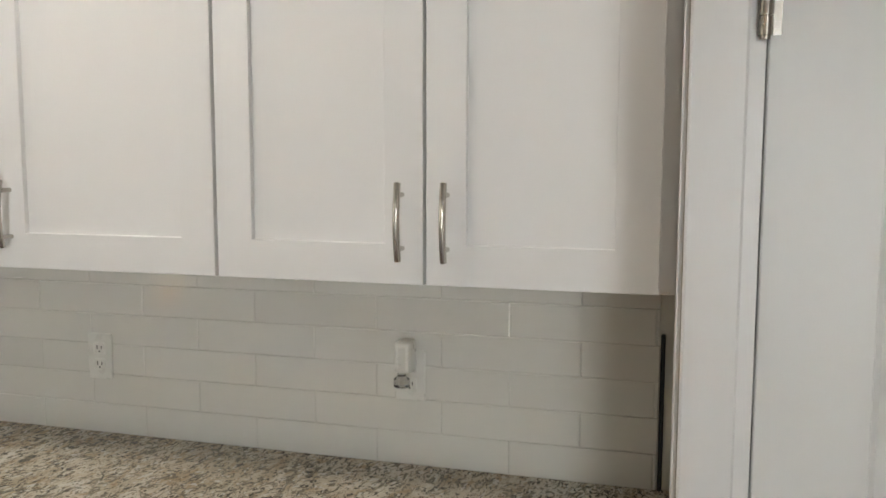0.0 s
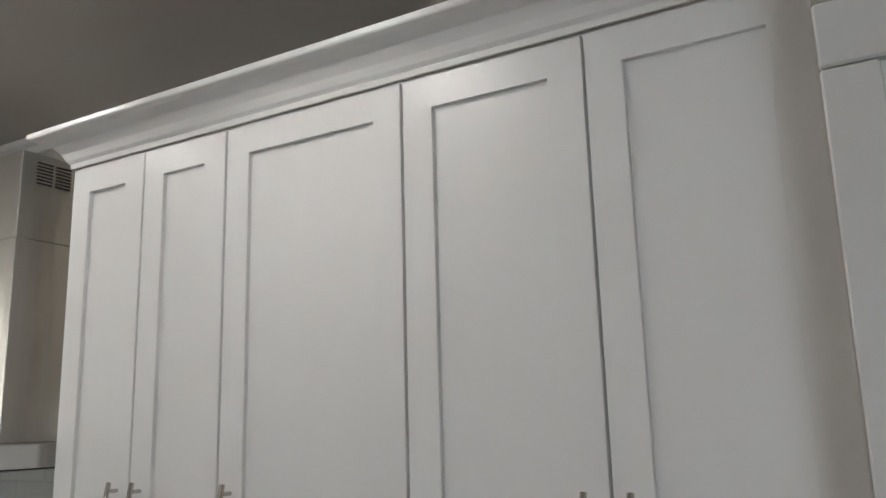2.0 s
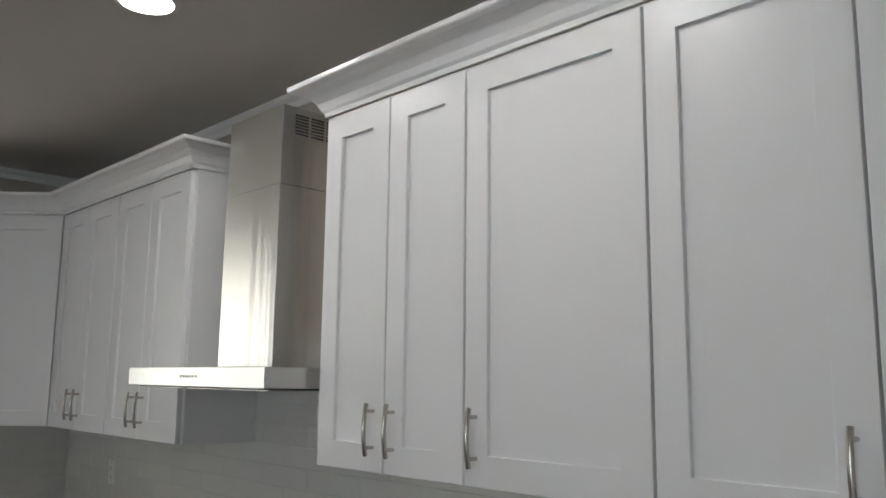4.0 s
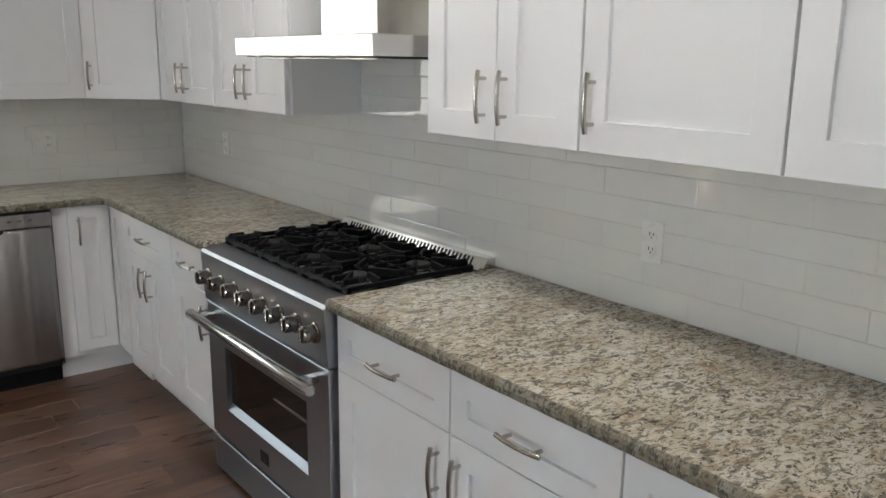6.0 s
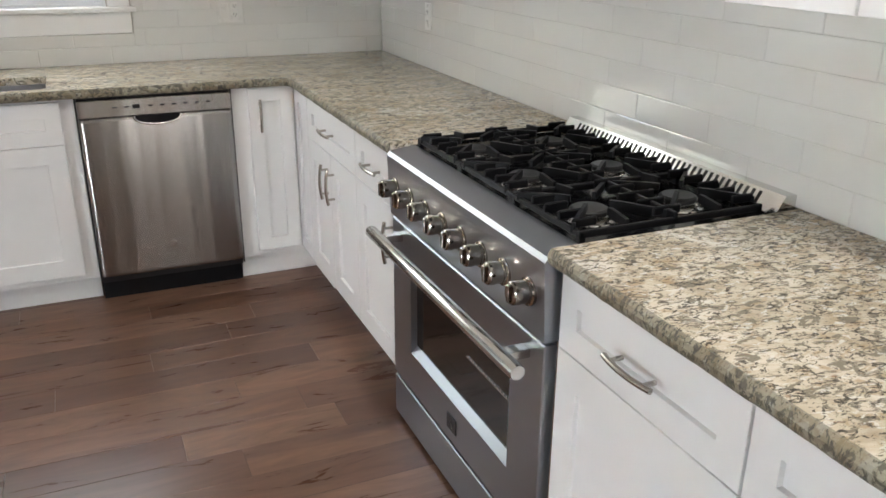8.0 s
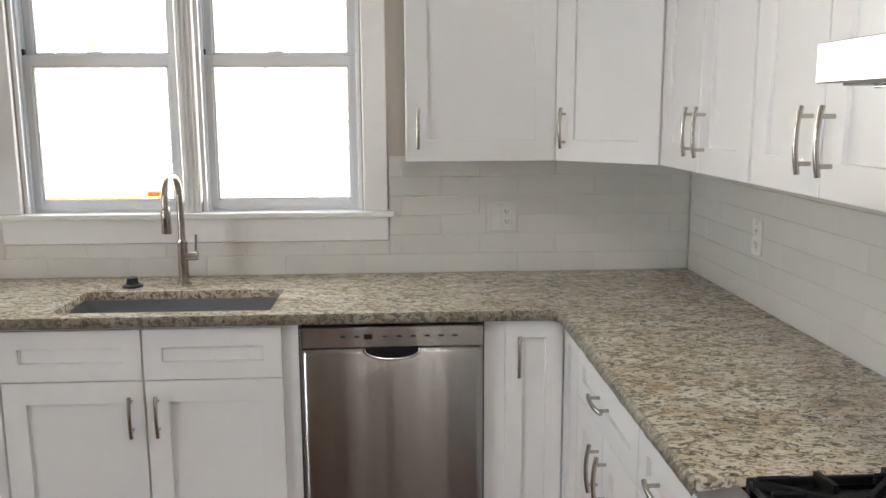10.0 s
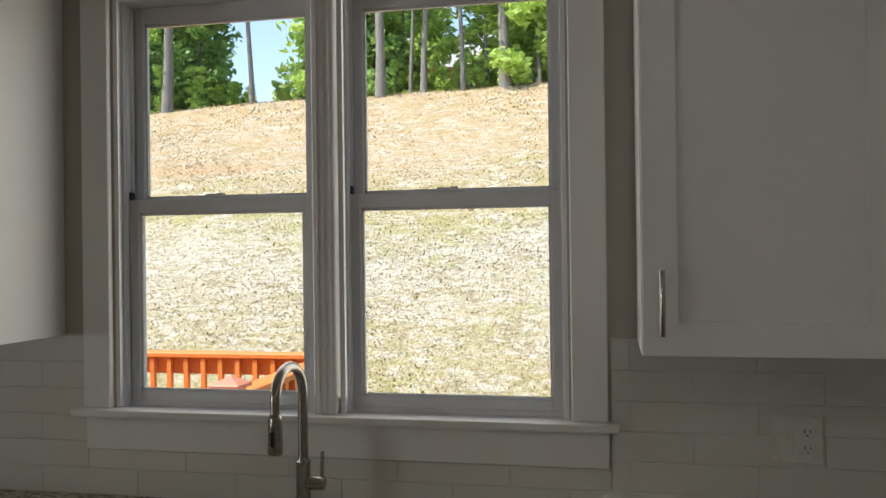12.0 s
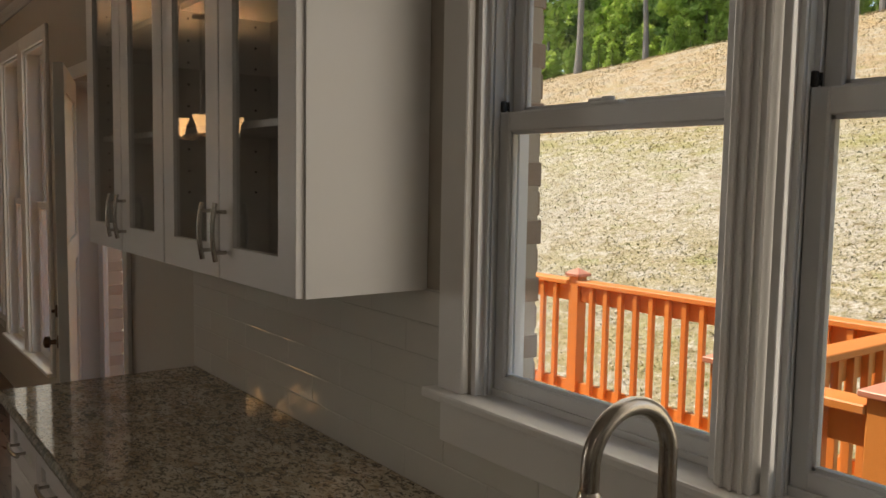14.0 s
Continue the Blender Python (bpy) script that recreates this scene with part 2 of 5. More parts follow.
def grass_ground(blades=False):
    n = Nodes("dry_grass_blades" if blades else "dry_mown_grass")
    v = n.coords()
    a = n.noise(v, 0.22, 6, 0.62, 0.5)
    b = n.noise(n.coords((1.0, 1.6, 1.0)), 1.3, 6, 0.65)
    f = n.noise(n.coords((1.0, 0.5, 1.0)), 16, 6, 0.7)
    sep = n.add("ShaderNodeSeparateXYZ")
    n.link(n.coords(), sep.inputs[0])
    wob = n.add("ShaderNodeMath")
    wob.operation, wob.inputs[1].default_value, wob.inputs[2].default_value = "MULTIPLY_ADD", 7.0, -3.5
    n.link(a, wob.inputs[0])
    add = n.add("ShaderNodeMath")
    n.link(sep.outputs["Y"], add.inputs[0])
    n.link(wob.outputs[0], add.inputs[1])
    up = n.add("ShaderNodeMapRange")
    up.inputs["From Min"].default_value, up.inputs["From Max"].default_value = 2.0, 24.0
    n.link(add.outputs[0], up.inputs["Value"])
    col = n.ramp(up.outputs[0], [(0.10, (0.34, 0.28, 0.11)), (0.22, (0.36, 0.32, 0.19)), (0.34, (0.42, 0.40, 0.35)), (0.44, (0.30, 0.29, 0.11)), (0.56, (0.42, 0.30, 0.19)), (0.80, (0.46, 0.31, 0.18))])
    col = n.mix(n.ramp(b, [(0.50, (0, 0, 0)), (0.64, (0.8, 0.8, 0.8))]), col, (0.45, 0.43, 0.39))
    col = n.mix(n.ramp(b, [(0.30, (0.9, 0.9, 0.9)), (0.44, (0, 0, 0))]), col, (0.25, 0.29, 0.08))
    pale = n.noise(n.coords((1.0, 1.8, 1.0)), 2.2, 6, 0.7, 0.6)
    col = n.mix(n.ramp(pale, [(0.50, (0, 0, 0)), (0.60, (0.75, 0.75, 0.75))]), col, (0.52, 0.50, 0.46))
    # dark tuft and clump flecks: brown grass plus painted shadow between tufts
    tuft = n.noise(n.coords((1.0, 1.4, 1.0)), 4.2, 6, 0.74, 0.8)
    col = n.mix(n.ramp(tuft, [(0.38, (0.85, 0.85, 0.85)), (0.48, (0, 0, 0))]), col, (0.20, 0.15, 0.075))
    clump = n.noise(n.coords((1.0, 1.5, 1.0)), 8.5, 6, 0.76, 0.9)
    col = n.mix(n.ramp(clump, [(0.53, (0, 0, 0)), (0.60, (0.85, 0.85, 0.85))]), col, (0.19, 0.17, 0.055))
    col = n.mix(n.ramp(clump, [(0.36, (0.8, 0.8, 0.8)), (0.44, (0, 0, 0))]), col, (0.55, 0.53, 0.48))
    dist = n.add("ShaderNodeVectorMath")
    dist.operation = "DISTANCE"
    sq = n.coords((1.0, 4.0, 0.0))
    n.link(sq, dist.inputs[0])
    dist.inputs[1].default_value = (-10.3, 58.5, 0.0)
    scar = n.add("ShaderNodeMath")
    scar.operation = "MULTIPLY_ADD"
    scar.inputs[1].default_value, scar.inputs[2].default_value = -0.28, 0.55
    n.link(dist.outputs["Value"], scar.inputs[0])
    sadd = n.add("ShaderNodeMath")
    n.link(scar.outputs[0], sadd.inputs[0])
    n.link(b, sadd.inputs[1])
    col = n.mix(n.ramp(sadd.outputs[0], [(0.45, (0, 0, 0)), (0.66, (0.6, 0.6, 0.6))]), col, (0.42, 0.26, 0.15))
    g = n.noise(n.coords((1.0, 0.5, 1.0)), 46, 6, 0.78)
    col = n.mix(n.ramp(g, [(0.42, (0.6, 0.6, 0.6)), (0.50, (0, 0, 0))]), col, (0.13, 0.115, 0.05))
    col = n.mix(n.ramp(f, [(0.40, (0.45, 0.45, 0.45)), (0.50, (0, 0, 0))]), col, (0.23, 0.20, 0.09))
    col = n.mix(n.ramp(g, [(0.53, (0, 0, 0)), (0.60, (0.5, 0.5, 0.5))]), col, (0.50, 0.46, 0.37))
    if blades:
        each = n.add("ShaderNodeNewGeometry").outputs["Random Per Island"]
        col = n.mix(1.0, col, n.ramp(each, [(0.0, (0.50, 0.54, 0.36)), (0.3, (0.85, 0.83, 0.70)), (0.7, (1.15, 1.12, 1.04)), (1.0, (1.5, 1.5, 1.5))]), "MULTIPLY")
    n.color(col)
    n.b.inputs["Roughness"].default_value = 0.95
    n.bump(f, 0.9, 0.05)
    return n.m


def leaf_material(name, lo, hi):
    n = Nodes(name)
    r = n.add("ShaderNodeNewGeometry").outputs["Random Per Island"]
    n.color(n.mix(n.noise(n.coords(), 0.4, 3), n.mix(r, lo, hi), tuple((a + b) / 2 for a, b in zip(lo, hi))))
    n.b.inputs["Roughness"].default_value = 0.5
    thin, both = n.add("ShaderNodeBsdfTranslucent"), n.add("ShaderNodeMixShader", Fac=0.35)
    thin.inputs["Color"].default_value = (*(min(1, 1.3 * c) for c in hi), 1)
    n.link(n.b.outputs[0], both.inputs[1])
    n.link(thin.outputs[0], both.inputs[2])
    n.link(both.outputs[0], n.t.nodes["Material Output"].inputs["Surface"])
    return n.m


def bark_material(name, dark, light):
    n = Nodes(name)
    v = n.coords((6, 6, 1.2))
    g = n.noise(v, 3, 7, 0.65, 0.5)
    n.color(n.mix(g, dark, light))
    n.b.inputs["Roughness"].default_value = 0.9
    n.bump(g, 0.8, 0.03)
    return n.m


def brick_material():
    n = Nodes("tan_brick")
    v = n.coords()
    n.color(n.mix(n.noise(v, 40, 5), n.mix(n.random(), (0.30, 0.20, 0.14), (0.42, 0.31, 0.23)), (0.34, 0.26, 0.2)))
    n.b.inputs["Roughness"].default_value = 0.9
    n.bump(n.noise(v, 120, 4), 0.5, 0.003)
    return n.m


TILE, GRANITE, EDGE_STONE, PLANK, PLANKJ = tile_material(), granite(), granite("darker_chiselled_granite", True), plank_wood(False), plank_wood(True)
PANE = glass("window_glass", (0.96, 0.97, 0.96))
CABGLASS = glass("cabinet_glass", (0.90, 0.91, 0.90))
OVENGLASS = plain("oven_glass", (0.010, 0.009, 0.008), 0.06)
CANLIGHT = glow("can_lens", (1.0, 0.95, 0.88), 6.0)
SHADE = glow("frosted_shade", (1.0, 0.60, 0.28), 1.6)
DECK, GRASS, BRICK = deck_wood(), grass_ground(), brick_material()
CAPM = plain("copper_pink_cap", (0.50, 0.20, 0.13), 0.4, 0, 0.2, 60)
LEAF_A = leaf_material("leaf_green", (0.08, 0.19, 0.045), (0.38, 0.56, 0.16))
LEAF_B = leaf_material("leaf_yellow_green", (0.14, 0.27, 0.05), (0.50, 0.66, 0.17))
LEAF_C = leaf_material("leaf_dark", (0.07, 0.17, 0.04), (0.26, 0.42, 0.12))
BARK = bark_material("pine_bark", (0.10, 0.095, 0.09), (0.28, 0.27, 0.265))
BRICKRED = paint("far_red_brick", (0.42, 0.13, 0.07), 0.9)
ROOFM = paint("far_roof", (0.32, 0.32, 0.34), 0.9)
STONE = plain("pale_stone", (0.52, 0.44, 0.31), 0.9, 0, 0.6, 20)

# ---- mesh helpers ----


def box(bm, x0, x1, y0, y1, z0, z1, bevel=0.0, seg=1):
    v = [bm.verts.new((x, y, z)) for x in (x0, x1) for y in (y0, y1) for z in (z0, z1)]
    fs = [bm.faces.new([v[i] for i in q]) for q in ((0, 1, 3, 2), (4, 6, 7, 5), (0, 4, 5, 1), (2, 3, 7, 6), (0, 2, 6, 4), (1, 5, 7, 3))]
    if bevel:
        es = list({e for f in fs for e in f.edges})
        bmesh.ops.bevel(bm, geom=es, offset=bevel, segments=seg, affect="EDGES", profile=0.6)


def tube(bm, pts, r, seg=12, caps=True):
    """A round bar along points; r may be a list of radii."""
    pts = [Vector(p) for p in pts]
    rs = r if isinstance(r, (list, tuple)) else [r] * len(pts)
    rings, up = [], None
    for i, p in enumerate(pts):
        d = (pts[min(i + 1, len(pts) - 1)] - pts[max(i - 1, 0)]).normalized()
        if up is None:
            up = d.orthogonal().normalized()
        a = (up - d * up.dot(d)).normalized()
        up, b = a, d.cross(a)
        rings.append([bm.verts.new(p + rs[i] * (math.cos(k * math.tau / seg) * a + math.sin(k * math.tau / seg) * b)) for k in range(seg)])
    for a, b in zip(rings, rings[1:]):
        for k in range(seg):
            f = bm.faces.new((a[k], a[(k + 1) % seg], b[(k + 1) % seg], b[k]))
            f.smooth = True
    if caps:
        for f in (bm.faces.new(rings[0][::-1]), bm.faces.new(rings[-1])):
            for e in f.edges:
                e.smooth = False
    for i in range(1, len(pts) - 1):
        a0 = math.atan2(rs[i] - rs[i - 1], (pts[i] - pts[i - 1]).length)
        a1 = math.atan2(rs[i + 1] - rs[i], (pts[i + 1] - pts[i]).length)
        if abs(a1 - a0) > 0.5:
            for k in range(seg):
                bm.edges.get((rings[i][k], rings[i][(k + 1) % seg])).smooth = False


def disc_stack(bm, center, axis, steps, seg=24):
    """A turned shape: steps of (along, radius)."""
    c, d = Vector(center), Vector(axis).normalized()
    tube(bm, [c + d * s for s, _ in steps], [max(rr, 1e-4) for _, rr in steps], seg)


def sweep(bm, path, profile, closed=False):
    """A profile of (out, height) along a level path of (x, y); out is to the right of the way."""
    n = len(path)
    rings = []
    for i, p in enumerate(path):
        p = Vector(p)
        ds = []
        if i > 0 or closed:
            ds.append((p - Vector(path[i - 1])).normalized())
        if i < n - 1 or closed:
            ds.append((Vector(path[(i + 1) % n]) - p).normalized())
        ns = [Vector((d.y, -d.x)) for d in ds]
        m = sum(ns, Vector((0, 0)))
        m = m / max(m.length_squared, 1e-6) * (2 if len(ns) == 2 else 1) if len(ns) == 2 else ns[0]
        rings.append([bm.verts.new((p.x + m.x * o, p.y + m.y * o, z)) for o, z in profile])
    k = len(profile)
    for a, b in zip(rings, rings[1:] + ([rings[0]] if closed else [])):
        for j in range(k):
            bm.faces.new((a[j], b[j], b[(j + 1) % k], a[(j + 1) % k]))
    if not closed:
        bm.faces.new(rings[0])
        bm.faces.new(rings[-1][::-1])


def prism(bm, outline, z0, z1):
    """An upright prism over an outline of (x, y)."""
    lo = [bm.verts.new((x, y, z0)) for x, y in outline]
    hi = [bm.verts.new((x, y, z1)) for x, y in outline]
    bm.faces.new(lo[::-1])
    bm.faces.new(hi)
    for i in range(len(outline)):
        j = (i + 1) % len(outline)
        bm.faces.new((lo[i], lo[j], hi[j], hi[i]))


def rings(bm, x0, x1, z0, z1, steps, hole):
    """A front made of rectangular rings of (inset, y), from the back edge inwards; closed by a panel, or open as a frame."""
    loops = [[bm.verts.new(c) for c in ((x0 + i, y, z0 + i), (x1 - i, y, z0 + i), (x1 - i, y, z1 - i), (x0 + i, y, z1 - i))] for i, y in steps]
    for a, b in zip(loops, loops[1:] + ([loops[0]] if hole else [])):
        for k in range(4):
            bm.faces.new((a[k], a[(k + 1) % 4], b[(k + 1) % 4], b[k]))
    if not hole:
        bm.faces.new(loops[-1])
        bm.faces.new(loops[0])


def finish(name, bm, material):
    bmesh.ops.recalc_face_normals(bm, faces=bm.faces)
    me = bpy.data.meshes.new(name)
    bm.to_mesh(me)
    bm.free()
    me.materials.append(material)
    return me


def part(name, bm, material, parent, label="", at=None):
    ob = new(name, finish(name, bm, material))
    ob.parent = parent
    if at is not None:
        ob.matrix_basis = at
    if label:
        ob["label"] = label
    return ob


def thing(name, at, label, category, group="", kind=""):
    ob = new(name)
    ob.matrix_basis = at
    ob.empty_display_size = 0.1
    return tagged(ob, label, category, group, kind)


def solid(name, bm, material, label, category, kind="", group=""):
    return tagged(new(name, finish(name, bm, material)), label, category, group, kind)


def B():
    return bmesh.new()


def boxes(*rows):
    bm = B()
    for r in rows:
        box(bm, *r)
    return bm

# ---- large structure ----
# The corner of the range wall (x = 0) and the window wall (y = 0) is the origin; the room lies at x < 0, y < 0.
XL, YB = -10.0, -7.6
WY = 0.15
WIN = (-2.597, -1.308, 1.165, 2.347)
DDOOR = (-6.02, -5.09, 0.0, 2.11)
DWIN = [(-7.30, -6.65), (-8.10, -7.45)]
DWZ = (0.40, 2.40)
# opening out of view, added for more daylight from the north
ADDED_NORTH = (-9.30, -8.30, 0.40, 2.40)

solid("wall_east", boxes((0.0, 0.14, YB, WY, 0, CEIL)), WALL, "painted greige wall behind the range", "wall", "structure")
bm = B()
xs = [XL, ADDED_NORTH[0], ADDED_NORTH[1], DWIN[1][0], DWIN[1][1], DWIN[0][0], DWIN[0][1], DDOOR[0], DDOOR[1], WIN[0], WIN[1], 0.0]
holes = {1: (ADDED_NORTH[2], ADDED_NORTH[3]), 3: (DWZ[0] - 0.012, DWZ[1]), 5: (DWZ[0] - 0.012, DWZ[1]), 7: (0, DDOOR[3]), 9: (WIN[2] - 0.012, WIN[3])}
for i, (a, b) in enumerate(zip(xs, xs[1:])):
    if i in holes:
        z0, z1 = holes[i]
        if z0 > 0:
            box(bm, a, b, 0, WY, 0, z0)
        box(bm, a, b, 0, WY, z1, CEIL)
    else:
        box(bm, a, b, 0, WY, 0, CEIL)
solid("wall_north", bm, WALL, "painted greige wall with the kitchen window", "wall", "structure")
bm = B()
WWIN = [(-7.5, -6.1)]
WWZ = (0.20, 2.35)
edges = [YB, *WWIN[0], WY]
for i, (a, b) in enumerate(zip(edges, edges[1:])):
    if i % 2:
        box(bm, XL - 0.14, XL, a, b, 0, WWZ[0])
        box(bm, XL - 0.14, XL, a, b, WWZ[1], CEIL)
    else:
        box(bm, XL - 0.14, XL, a, b, 0, CEIL)
# both glazed openings are unseen and only added as daylight sources
bays = [("window_4", pose(XL - 0.06, WWIN[0][0], 0, 0, 0, 90), WWIN[0][1] - WWIN[0][0], WWZ), ("window_5", pose(ADDED_NORTH[0], 0.05, 0), ADDED_NORTH[1] - ADDED_NORTH[0], ADDED_NORTH[2:])]
for nm, at, L, WWZ in bays:
    w = thing(nm, at, "unseen wide white glazing added to let in daylight", "window", kind="structure")
    part("window_frame", boxes((0, 0.05, 0, 0.05, *WWZ), (L - 0.05, L, 0, 0.05, *WWZ), (0.05, L - 0.05, 0, 0.05, WWZ[0], WWZ[0] + 0.05), (0.05, L - 0.05, 0, 0.05, WWZ[1] - 0.05, WWZ[1]), (L / 2 - 0.03, L / 2 + 0.03, 0.001, 0.049, WWZ[0] + 0.05, WWZ[1] - 0.05)), TRIMW, w)
    for x0, x1 in ((0.05, L / 2 - 0.03), (L / 2 + 0.03, L - 0.05)):
        part("pane", boxes((x0, x1, 0.02, 0.024, WWZ[0] + 0.05, WWZ[1] - 0.05)), PANE, w).visible_shadow = False
solid("wall_west", bm, WALL, "plain painted greige wall", "wall", "structure")
solid("wall_south", boxes((XL - 0.14, 0.14, YB - 0.14, YB, 0, CEIL)), WALL, "plain painted greige wall", "wall", "structure")
PX, PY = -0.80, -4.81
PD0, PD1, PDZ = -4.884, -5.62, 2.035
bm = B()
box(bm, PX, 0, PD0 + 0.016, PY, 0, CEIL)
box(bm, PX, PX + 0.11, PD1 - 0.012, PD0 + 0.016, PDZ + 0.012, CEIL)
box(bm, PX, PX + 0.11, YB, PD1 - 0.012, 0, CEIL)
solid("wall_pantry", bm, WALL, "painted greige pantry wall with a white door", "wall", "structure")
solid("ceiling", boxes((XL - 0.14, 0.14, YB - 0.14, WY, CEIL, CEIL + 0.12)), CEILM, "flat painted ceiling", "ceiling", "structure")
solid("floor", boxes((XL, 0.0, YB, WY, -0.15, -0.016)), SLOT, "dark brown plank floor", "floor", "structure")

# small moulding where walls meet the ceiling
bm = B()
sweep(bm, [(-0.001, PY + 0.001), (-0.001, -0.001), (XL + 0.01, -0.001)][::-1], [(0, CEIL - 0.055), (0.012, CEIL - 0.055), (0.016, CEIL - 0.03), (0.03, CEIL - 0.018), (0.042, CEIL - 0.001), (0, CEIL - 0.001)])
solid("trim_ceiling", bm, TRIMW, "narrow painted moulding below the ceiling", "moulding", "structure")

# pantry door with casing
cas = B()
box(cas, PX - 0.018, PX, PD0 + 0.015, PY - 0.001, 0, PDZ + 0.008, 0.003)
box(cas, PX - 0.018, PX, PD1 - 0.075, PD1 - 0.008, 0, PDZ + 0.008, 0.003)
box(cas, PX - 0.018, PX, PD1 - 0.075, PY - 0.001, PDZ + 0.010, PDZ + 0.085, 0.003)
solid("trim_pantry_casing", cas, TRIMW, "white painted flat door casing", "trim", "structure")
jb = B()
box(jb, PX - 0.002, PX + 0.11, PD0 - 0.002, PD0 + 0.0145, 0, PDZ + 0.01)
box(jb, PX + 0.037, PX + 0.09, PD0 - 0.014, PD0 - 0.002, 0, PDZ)
box(jb, PX + 0.001, PX + 0.11, PD1 - 0.011, PD1 - 0.001, 0, PDZ + 0.01)
box(jb, PX + 0.001, PX + 0.11, PD1 - 0.01, PD0 + 0.01, PDZ + 0.001, PDZ + 0.011)
solid("trim_pantry_return", boxes((PX + 0.002, -0.312, PY, PY + 0.004, 0.916, CEIL - 0.06), (-0.312, -0.016, PY, PY + 0.004, 0.916, 1.370)), TRIMW, "white painted board on the side of the pantry", "trim", "structure")
solid("trim_pantry_jamb", jb, TRIMW, "white painted door jamb", "trim", "structure")
pd = thing("door_1", pose(PX, PD0 - 0.004, 0, 0, 0, -90), "closed white panelled pantry door with nickel hinges", "door", kind="structure")
W = PD0 - PD1 - 0.008
bm = B()
st = 0.115
box(bm, 0, st, 0.0, 0.035, 0.008, PDZ - 0.004, 0.002)
box(bm, W - st, W, 0.0, 0.035, 0.008, PDZ - 0.004, 0.002)
for z0, z1 in ((0.008, 0.22), (0.92, 1.05), (PDZ - 0.13, PDZ - 0.004)):
    box(bm, st, W - st, 0.0, 0.035, z0, z1)
part("door_leaf", bm, DOORW, pd)
# raised panels behind a sloping bead
for z0, z1 in ((0.22, 0.92), (1.05, PDZ - 0.13)):
    bm = B()
    rings(bm, st, W - st, z0, z1, [(-0.002, 0.03), (-0.002, 0.006), (0.006, 0.004), (0.020, 0.016), (0.050, 0.016), (0.075, 0.008)], False)
    part("panel", bm, DOORW, pd)
for z in (0.22, 1.02, 1.765):
    bm = B()
    for k in range(5):
        tube(bm, [(-0.004, -0.012, z - 0.048 + k * 0.0195), (-0.004, -0.012, z - 0.048 + k * 0.0195 + 0.0180)], 0.0072, 14)
    tube(bm, [(-0.004, -0.012, z - 0.052), (-0.004, -0.012, z + 0.053)], 0.005, 10)
    box(bm, -0.004, 0.012, -0.0030, 0.0, z - 0.047, z + 0.049)
    part("hinge", bm, NICKEL, pd, "satin nickel butt hinge")

# window unit of two double-hung sashes
YS, YU = 0.050, 0.085
UNITS = [(-2.597, -1.996), (-1.921, -1.308)]
win = thing("window_1", pose(0, 0, 0), "white twin double-hung kitchen window over the sink", "window", kind="structure")
bm = B()
box(bm, WIN[0] - 0.092, WIN[0] - 0.006, -0.020, 0.0, WIN[2], WIN[3] + 0.100, 0.003)
box(bm, WIN[1] + 0.006, WIN[1] + 0.098, -0.020, 0.0, WIN[2], WIN[3] + 0.100, 0.003)
box(bm, WIN[0] - 0.006, WIN[1] + 0.006, -0.0195, 0.0, WIN[3] + 0.006, WIN[3] + 0.099, 0.003)
part("casing", bm, TRIMW, win)
bm = B()
box(bm, -1.990, -1.927, -0.016, 0.02, WIN[2], WIN[3], 0.003)
for x in (-1.975, -1.958, -1.942):
    box(bm, x - 0.003, x + 0.003, -0.021, -0.015, WIN[2], WIN[3], 0.0015)
box(bm, -1.999, -1.918, 0.02, 0.13, WIN[2], WIN[3])
part("mullion", bm, TRIMW, win)
bm = B()
box(bm, WIN[0] - 0.118, WIN[1] + 0.124, -0.046, 0.045, WIN[2] - 0.022, WIN[2], 0.006, 2)
part("window_sill", bm, TRIMW, win)
part("apron", boxes((WIN[0] - 0.085, WIN[1] + 0.10, -0.018, 0.0, WIN[2] - 0.117, WIN[2] - 0.022, 0.003)), TRIMW, win)
